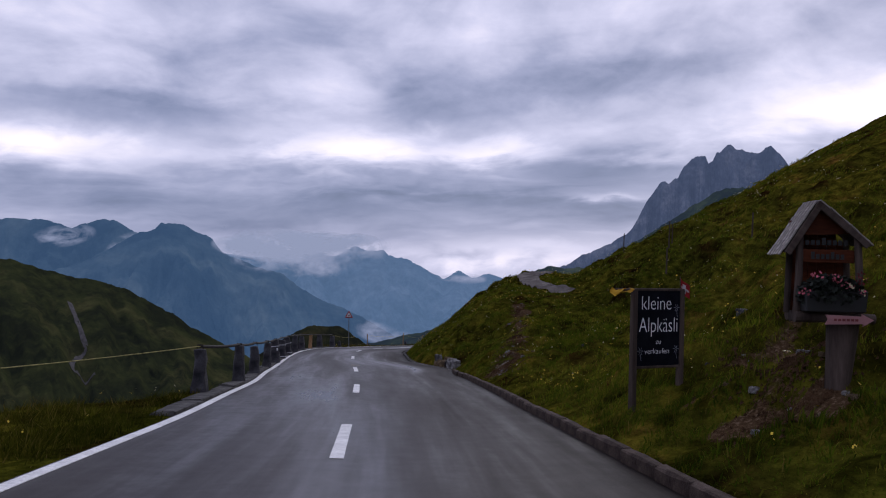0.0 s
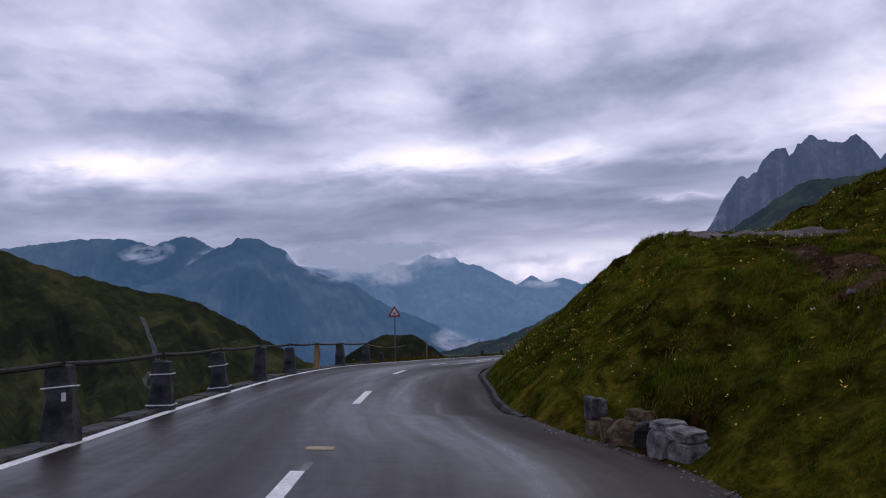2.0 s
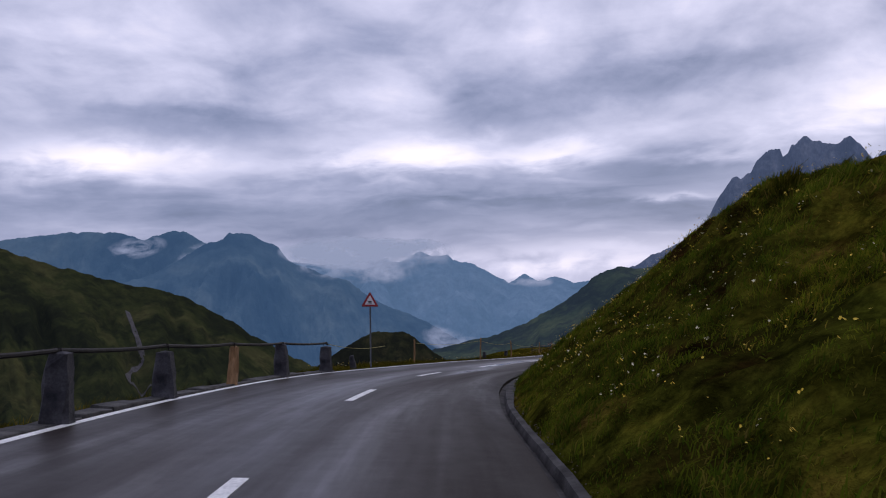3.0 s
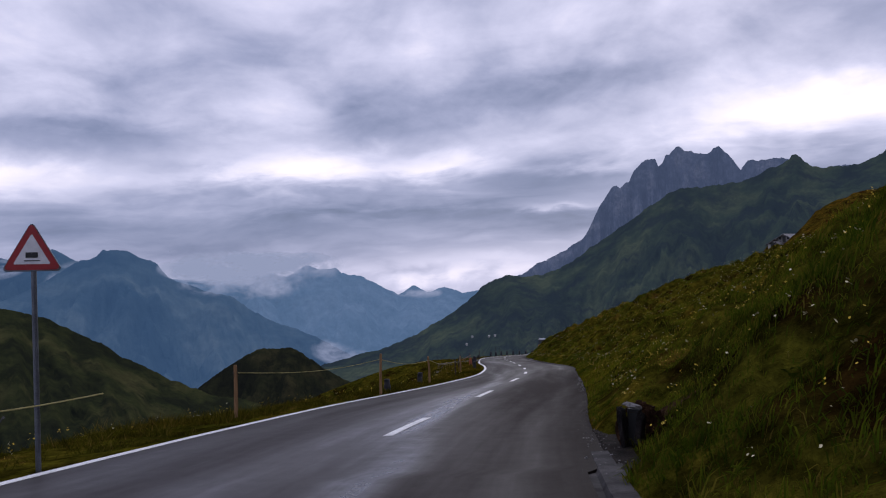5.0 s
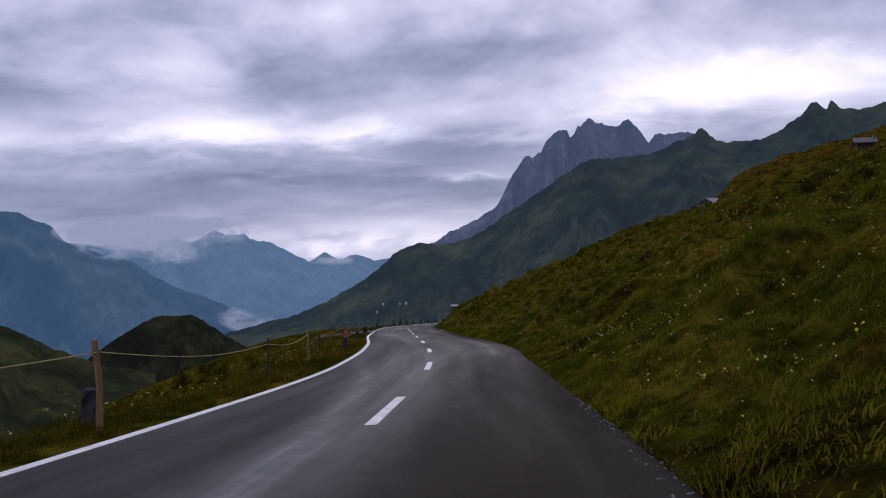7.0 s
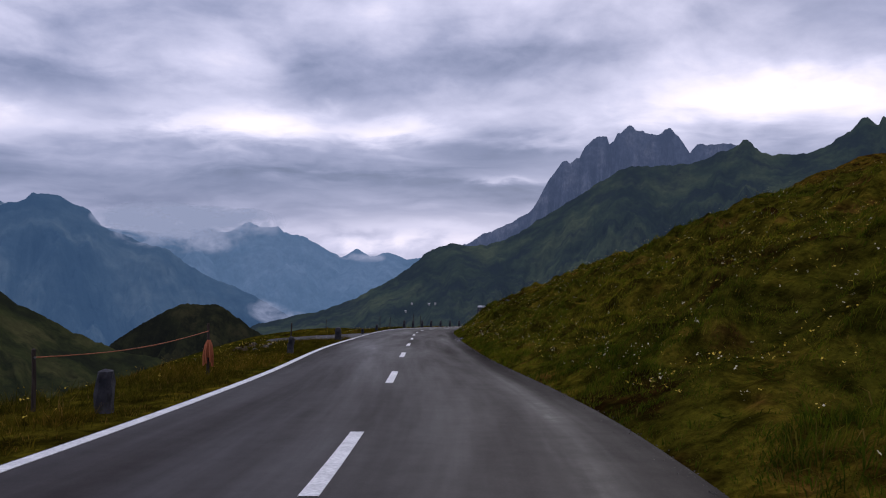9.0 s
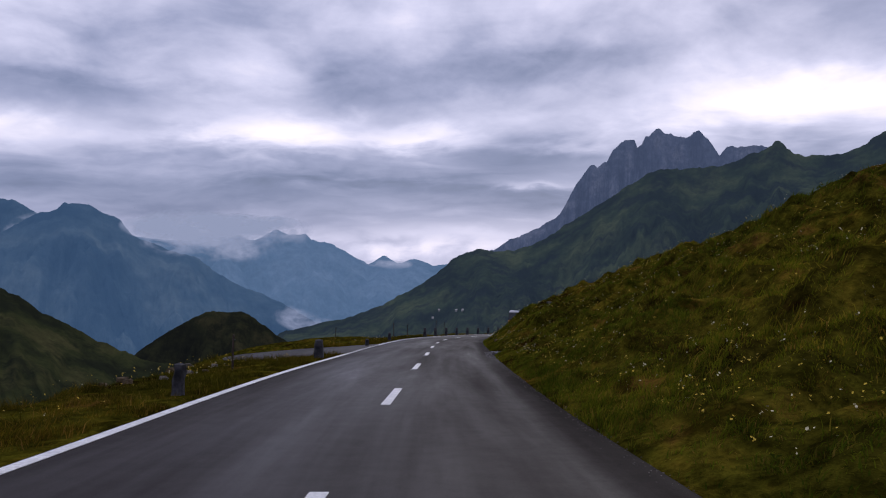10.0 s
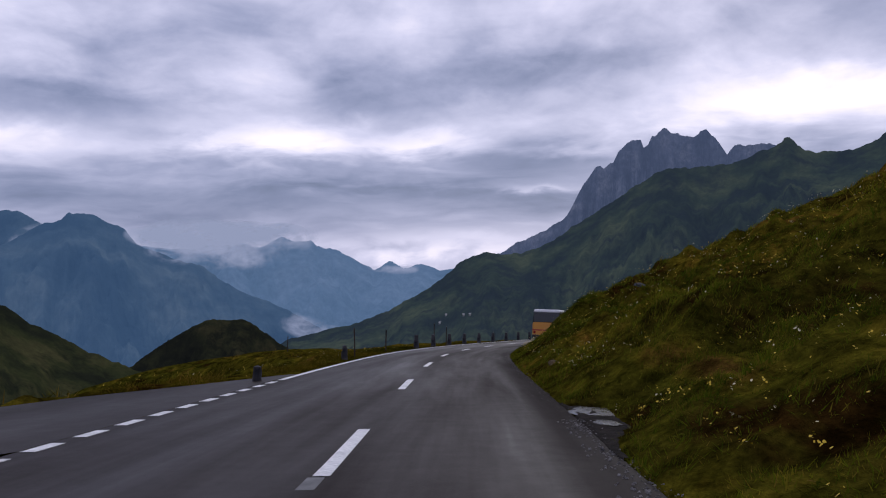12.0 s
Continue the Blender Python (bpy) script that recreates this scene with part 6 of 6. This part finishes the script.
def tufts(name, n, each, y0, y1, e0, e1, radius, h, w, rs, label, mat, right=True, bias=1.0, simple=False):
    """Grass in tufts: blades spread out of a middle, tallest there, so that the sward is lumpy."""
    x, y, e = scatter(rs, n, y0, y1, e0, e1, right, bias)
    size = rs.uniform(0.5, 1.35, n) * (0.8 + 0.9 * np.clip(fractal(x / 2.5, y / 2.5, 2, 0.5, 9) + 0.3, 0, 0.8))
    k = np.repeat(np.arange(n), each)
    a = rs.uniform(0, 2 * np.pi, len(k))
    d = radius * size[k] * rs.rand(len(k)) ** 0.6
    bx, by = x[k] + d * np.cos(a), y[k] + d * np.sin(a)
    away = d / (radius * size[k])
    bh = h * size[k] * (1.15 - 0.6 * away) * rs.uniform(0.6, 1.2, len(k))
    u = bx - centre(by)
    ok = (u > right_edge(by) + 0.12 + bay(by)) | (u < left_edge(by) - 0.2)
    bx, by, bh, a = bx[ok], by[ok], bh[ok], a[ok]
    bh = np.minimum(bh, 0.23 if right is True else 0.32)
    return blades(name, bx, by, bh, w * rs.uniform(0.6, 1.3, len(bx)), rs, label, mat, out=a, clump=0.45 if right is False else 1.0, simple=simple)


def grass():
    rs = np.random.RandomState(11)
    text = "long green and straw-coloured meadow grass on the bank"
    tufts("bank_grass", 10300, 30, -3, 125, 0.0, 3.4, 0.20, 0.13, 0.013, rs, text, GRASS, True, 0.9)
    tufts("bank_grass", 4200, 30, 120, 185, 0.0, 3.4, 0.22, 0.13, 0.018, rs, text, GRASS, True, 0.9, True)
    tufts("bank_grass", 15000, 32, -3, 185, 2.6, 9.5, 0.28, 0.17, 0.026, rs, text, GRASS, simple=True)
    tufts("bank_grass", 8000, 26, -3, 185, 8.5, 28.0, 0.45, 0.23, 0.045, rs, text, GRASS, simple=True)
    text = "green and yellow grass on the roadside verge"
    tufts("verge_grass", 2600, 30, -3, 185, 0.0, 0.7, 0.17, 0.13, 0.010, rs, text, DRY_GRASS, False)
    tufts("verge_grass", 5200, 34, -3, 185, 0.5, 2.8, 0.26, 0.20, 0.017, rs, text, DRY_GRASS, False, 1.0, True)
    tufts("verge_grass", 2000, 18, -3, 185, 2.3, 10, 0.35, 0.25, 0.030, rs, text, DRY_GRASS, False, 1.0, True)


grass()


def flowers(name, n, size, h, mat, label, seed, e1=16, left=0.25):
    rs = np.random.RandomState(seed)
    right = rs.rand(n) > left
    x, y, e = scatter(rs, n, -2, 180, 0.5, 1.0, right)
    e = np.where(right, 0.4 + e1 * rs.rand(n) ** 1.3, 0.4 + 3.5 * rs.rand(n))
    x = centre(y) + np.where(right, right_edge(y) + 0.2 + e, left_edge(y) - 0.35 - e)
    keep = (fractal(x / 3, y / 3, 3, 0.6, seed) > rs.uniform(-0.5, 0.30, n)) & ~on_paving(x, y) & (rs.rand(n) < np.interp(y, [20, 50], [0.4, 1.0]))
    x, y, e = x[keep], y[keep], e[keep]
    z = ground_height(x, y) + h * rs.uniform(0.5, 1.2, len(x))
    verts, faces = [], []
    for px, py, pz, pe in zip(x, y, z, e):
        heads = rs.choice([1, 1, 1, 2, 3, 4])
        for _ in range(heads):
            r = size * rs.uniform(0.5, 1.3) * (1 + pe / 16)
            ox, oy, oz = rs.normal(0, 1.5 * size, 3) if heads > 1 else (0, 0, 0)
            t = rs.uniform(-0.9, 0.9, 2)
            k = len(verts)
            for j in range(5):
                a = j * math.tau / 5 + rs.rand() * 0.6
                c, d = r * rs.uniform(0.7, 1.2) * math.cos(a), r * rs.uniform(0.7, 1.2) * math.sin(a)
                verts.append((px + ox + c, py + oy + d, pz + oz + t[0] * c + t[1] * d))
            faces.append((k, k + 1, k + 2, k + 3, k + 4))
    tagged(new(name, mesh_of(name, verts, faces, mat)), label, "wildflowers", kind="stuff")


flowers("white_wildflowers", 13500, 0.0108, 0.23, PETAL, "small white umbel flowers scattered in the meadow", 5, 26, 0.05)
flowers("yellow_wildflowers", 14500, 0.0108, 0.21, GOLD, "small yellow meadow flowers in the grass", 6, 10, 0.12)


# scree below the verge, and loose gravel on the shoulder
for i in range(22):
    y = 121.5 + 0.5 * i + 0.3 * math.sin(i * 7)
    x = float(centre(y)) - 6.2 - 0.7 * math.sin(i * 2.7)
    r = 0.05 + 0.09 * abs(math.sin(i * 1.9)) ** 2
    rock(x, y, r, r * 0.9, r * 0.7, RUBBLE if i % 2 else BROWN_ROCK, "loose scree stone below the verge", 80 + i, 0.1, i * 31)


def shoulder_grit():
    rs = np.random.RandomState(21)
    verts, faces = [], []
    for k in range(3000):
        y = rs.uniform(28, 170)
        x = float(centre(y)) + float(right_edge(y)) + rs.normal(0.06, 0.07)
        z = float(height(y)) + 0.004
        r = rs.uniform(0.004, 0.013)
        b = len(verts)
        for a in range(4):
            t = a * math.pi / 2 + rs.rand()
            verts.append((x + r * math.cos(t), y + r * math.sin(t), z))
        verts.append((x + rs.uniform(-0.3, 0.3) * r, y, z + r * rs.uniform(0.5, 1.0)))
        faces += [(b + j, b + (j + 1) % 4, b + 4) for j in range(4)]
    tagged(new("shoulder_grit", mesh_of("shoulder_grit", verts, faces, GRAVEL)), "loose grit washed along the road's edge", "grit", kind="stuff")


shoulder_grit()


def shoulder(y0, y1, name, label):
    ys = np.arange(y0, y1, 0.25)
    s = np.linspace(0, 1, 6)[None, :]
    w = (bay(ys) + 0.10)[:, None]
    U = right_edge(ys)[:, None] + 0.06 + s * w
    X, Y = centre(ys)[:, None] + U, ys[:, None] + 0 * U
    Z = height(ys)[:, None] + 0.012 + 0.02 * fractal(X / 0.25, Y / 0.25, 3, 0.6, 4)
    Z[:, 0] -= 0.1
    tagged(grid_object(name, X, Y, Z, WET_GRAVEL), label, "gravel", kind="structure")


shoulder(138.2, 143.8, "gravel_shoulder", "dark wet gravel between road and bank")
shoulder(60.4, 64.9, "gravel_shoulder", "dark wet gravel before a drain opening")


def puddle(x, y, rx, ry, turn):
    n = 40
    z = float(height(y)) + 0.022
    verts = [(0, 0, 0)]
    for k in range(n):
        a = k * math.tau / n
        r = 1 + 0.5 * float(fractal(np.array(math.cos(a) * 1.6), np.array(math.sin(a) * 1.6), 3, 0.6, 3))
        verts.append((rx * r * math.cos(a), ry * r * math.sin(a), -0.002))
    ob = new("puddle", mesh_of("puddle", verts, [(0, 1 + k, 1 + (k + 1) % n) for k in range(n)], WATER))
    ob.matrix_basis = pose(x, y, z, -5.3, 0, turn)
    tagged(ob, "shallow rain puddle reflecting the sky beside the road", "puddle", kind="structure")


puddle(12.05, 142.25, 0.46, 0.62, 20)
puddle(11.75, 140.9, 0.16, 0.3, 10)


def loose_stones():
    rs = np.random.RandomState(31)
    verts, faces = [], []
    spots = [(136.2, 141.4, 0.02, 0.10, 260), (60.6, 64.6, 0.15, 0.15, 60), (26.8, 36.0, 0.0, 0.08, 200), (75.0, 85.0, 0.04, 0.06, 110)]
    for y0, y1, mid, spread, n in spots:
        for k in range(n):
            y = rs.uniform(y0, y1)
            x = float(centre(y)) + float(right_edge(y)) + rs.normal(mid, spread)
            z = float(height(y)) + 0.003
            r = rs.uniform(0.007, 0.022) * rs.uniform(0.5, 1.2)
            b = len(verts)
            for a in range(5):
                t = a * math.tau / 5 + rs.rand() * 0.6
                verts.append((x + r * math.cos(t), y + r * math.sin(t), z))
            for a in range(3):
                t = a * math.tau / 3 + rs.rand()
                verts.append((x + 0.6 * r * math.cos(t), y + 0.6 * r * math.sin(t), z + r * rs.uniform(0.5, 0.9)))
            faces += [(b + 5, b + 6, b + 7), (b, b + 1, b + 5), (b + 1, b + 6, b + 5), (b + 1, b + 2, b + 6), (b + 2, b + 3, b + 6), (b + 3, b + 7, b + 6), (b + 3, b + 4, b + 7), (b + 4, b, b + 7), (b, b + 5, b + 7)]
    tagged(new("loose_stones", mesh_of("loose_stones", verts, faces, ROCK)), "loose pale stones washed down to the road's edge", "gravel", kind="stuff")


loose_stones()


def herbs():
    """Broad-leaved meadow herbs: rosettes of pointed leaves between the grass."""
    rs = np.random.RandomState(41)
    verts, faces = [], []
    x, y, e = scatter(rs, 2600, 0, 170, 0.4, 7.0, True, 1.3)
    ok = ~on_paving(x, y) & (e > bay(y) + 0.3) & (fractal(x / 1.5, y / 1.5, 3, 0.6, 12) > -0.02)
    x, y = x[ok], y[ok]
    z = ground_height(x, y)
    for px, py, pz in zip(x, y, z):
        m = rs.randint(5, 10)
        size = rs.uniform(0.03, 0.075)
        for k in range(m):
            a = k * math.tau / m + rs.rand() * 0.6
            up = rs.uniform(0.25, 0.9)
            c, d = math.cos(a), math.sin(a)
            ln = size * rs.uniform(0.7, 1.3)
            w = ln * 0.22
            q = pz + 0.05 + rs.uniform(0, 0.08)
            b = len(verts)
            verts += [(px, py, q), (px + c * ln * 0.5 - d * w, py + d * ln * 0.5 + c * w, q + up * ln * 0.55), (px + c * ln, py + d * ln, q + up * ln * 0.5), (px + c * ln * 0.5 + d * w, py + d * ln * 0.5 - c * w, q + up * ln * 0.55)]
            faces.append((b, b + 1, b + 2, b + 3))
    herb_mesh = mesh_of("meadow_herbs", verts, faces, HERB)
    herb_mesh.attributes.new("sward", "FLOAT_VECTOR", "POINT").data.foreach_set("vector", np.tile(np.array([-0.3, 0.0, 0.95], np.float32), len(verts)))
    tagged(new("meadow_herbs", herb_mesh), "broad-leaved dark green herbs among the grass", "herbs", kind="stuff")


herbs()


def weed_clumps():
    rs = np.random.RandomState(51)
    spots = [(2.9, 48.3), (3.1, 48.9), (4.2, 49.3), (2.3, 46.0), (3.9, 52.0)]
    k = rs.randint(0, len(spots), 900)
    p = np.array(spots)[k]
    a, d = rs.uniform(0, 2 * np.pi, 900), 0.3 * rs.rand(900)
    blades("tall_weeds", p[:, 0] + d * np.cos(a), p[:, 1] + d * np.sin(a), rs.uniform(0.14, 0.36, 900), rs.uniform(0.012, 0.03, 900), rs, "tall dry weeds on the edge of the terrace", DRY_GRASS, 0.8, 0.0, a)


weed_clumps()


# ---- far houses on the green mountain ----
for x, y, z in FAR_SPOTS:
    hut(x, y, z - 2.6, 3.4, 2.6, 0.6, 70, "tiny pale house far off on the green slope", PLASTER, PLASTER, False)


# ---- low clouds about the distant mountains ----
def cloud_mat(name, stops, thin=0.40):
    mat, nt, b = material(name)
    nt.nodes.remove(b)
    tc = nt.nodes.new("ShaderNodeTexCoord")
    n = noise_tex(nt, 0.0075, 6, 0.62, stretch=(1, 1, 1.5), distort=0.3)
    uv = nt.nodes.new("ShaderNodeSeparateXYZ")
    nt.links.new(tc.outputs["UV"], uv.inputs[0])

    def m(op, a, c):
        k = nt.nodes.new("ShaderNodeMath")
        k.operation = op
        for i, v in enumerate((a, c)):
            if isinstance(v, (int, float)):
                k.inputs[i].default_value = v
            else:
                nt.links.new(v, k.inputs[i])
        return k.outputs[0]
    dx, dy = m("SUBTRACT", uv.outputs[0], 0.5), m("SUBTRACT", uv.outputs[1], 0.5)
    r2 = m("ADD", m("MULTIPLY", dx, dx), m("MULTIPLY", dy, dy))
    soft = m("SUBTRACT", 1.0, m("MULTIPLY", r2, 4.0))
    dens = m("MULTIPLY", soft, m("MULTIPLY", m("SUBTRACT", n, thin), 4.2))
    fac = ramp(nt, dens, *[(p, (v, v, v)) for p, v in stops])
    tr = nt.nodes.new("ShaderNodeBsdfTransparent")
    # daylight in the mist is put in as an even glow of its own
    em = nt.nodes.new("ShaderNodeEmission")
    em.inputs[0].default_value = (0.29, 0.33, 0.49, 1)
    mx = nt.nodes.new("ShaderNodeMixShader")
    nt.links.new(fac, mx.inputs[0])
    nt.links.new(tr.outputs[0], mx.inputs[1])
    nt.links.new(em.outputs[0], mx.inputs[2])
    nt.links.new(mx.outputs[0], nt.nodes["Material Output"].inputs[0])
    return mat


CLOUD = cloud_mat("thin_low_cloud", ((0.06, 0.0), (0.35, 0.35), (0.95, 0.9)))
BANK = cloud_mat("thick_low_cloud", ((0.03, 0.0), (0.25, 0.5), (0.60, 1.0)), 0.30)


def low_cloud(az, el, w, h, dist, tilt=0, mat=None):
    """A bank of mist before a far slope, bulging towards the road."""
    cols, rows = 24, 12
    verts, uvs = [], []
    for j in range(rows):
        for i in range(cols):
            p, q = i / (cols - 1), j / (rows - 1)
            a = radians(az + w * (p - 0.5))
            e = el + h * (q - 0.5) + tilt * (p - 0.5)
            d = dist - 120 * math.sin(math.pi * p) * math.sin(math.pi * q)
            verts.append((EYE.x + d * math.sin(a), EYE.y + d * math.cos(a), EYE.z + d * math.tan(radians(e))))
            uvs.append((p, q))
    me = mesh_of("low_cloud", verts, grid_faces(rows, cols), mat or CLOUD, True)
    lay = me.uv_layers.new(name="spread")
    for loop in me.loops:
        lay.data[loop.index].uv = uvs[loop.vertex_index]
    tagged(new("low_cloud", me), "thin low cloud clinging to a distant mountain", "cloud", kind="structure")


for c in ((-25.6, 1.0, 4.2, 1.6, 3950, 0.6), (-21.6, 0.6, 3.6, 1.6, 3900, 1.2), (-13.6, -0.4, 3.6, 1.5, 3300, -0.8), (-9.0, 0.6, 11, 2.6, 4050, 0), (-11.8, 0.7, 7, 2.4, 3980, 0.2), (-6.2, 0.9, 6, 1.6, 4000, 0), (-4.4, -5.3, 4.2, 2.0, 2900, -0.8), (-2.8, -5.7, 2.6, 1.2, 2850, -0.3), (1.6, -1.3, 4.5, 0.8, 4000, 0), (-10.5, -0.1, 6, 3.0, 3960, 0.5), (-8.2, -0.6, 4, 2.0, 3900, 0.3), (-13.0, 0.6, 5, 2.2, 3850, -0.6)):
    low_cloud(*c)
for c in ((-11.6, 0.75, 8.0, 2.6, 3400, -0.2), (-8.8, 0.95, 6.0, 1.9, 3420, 0.0), (-14.2, 0.6, 4.5, 1.6, 3390, -0.4), (-6.6, 1.25, 4.0, 1.1, 3440, 0.2)):
    low_cloud(*c, mat=BANK)
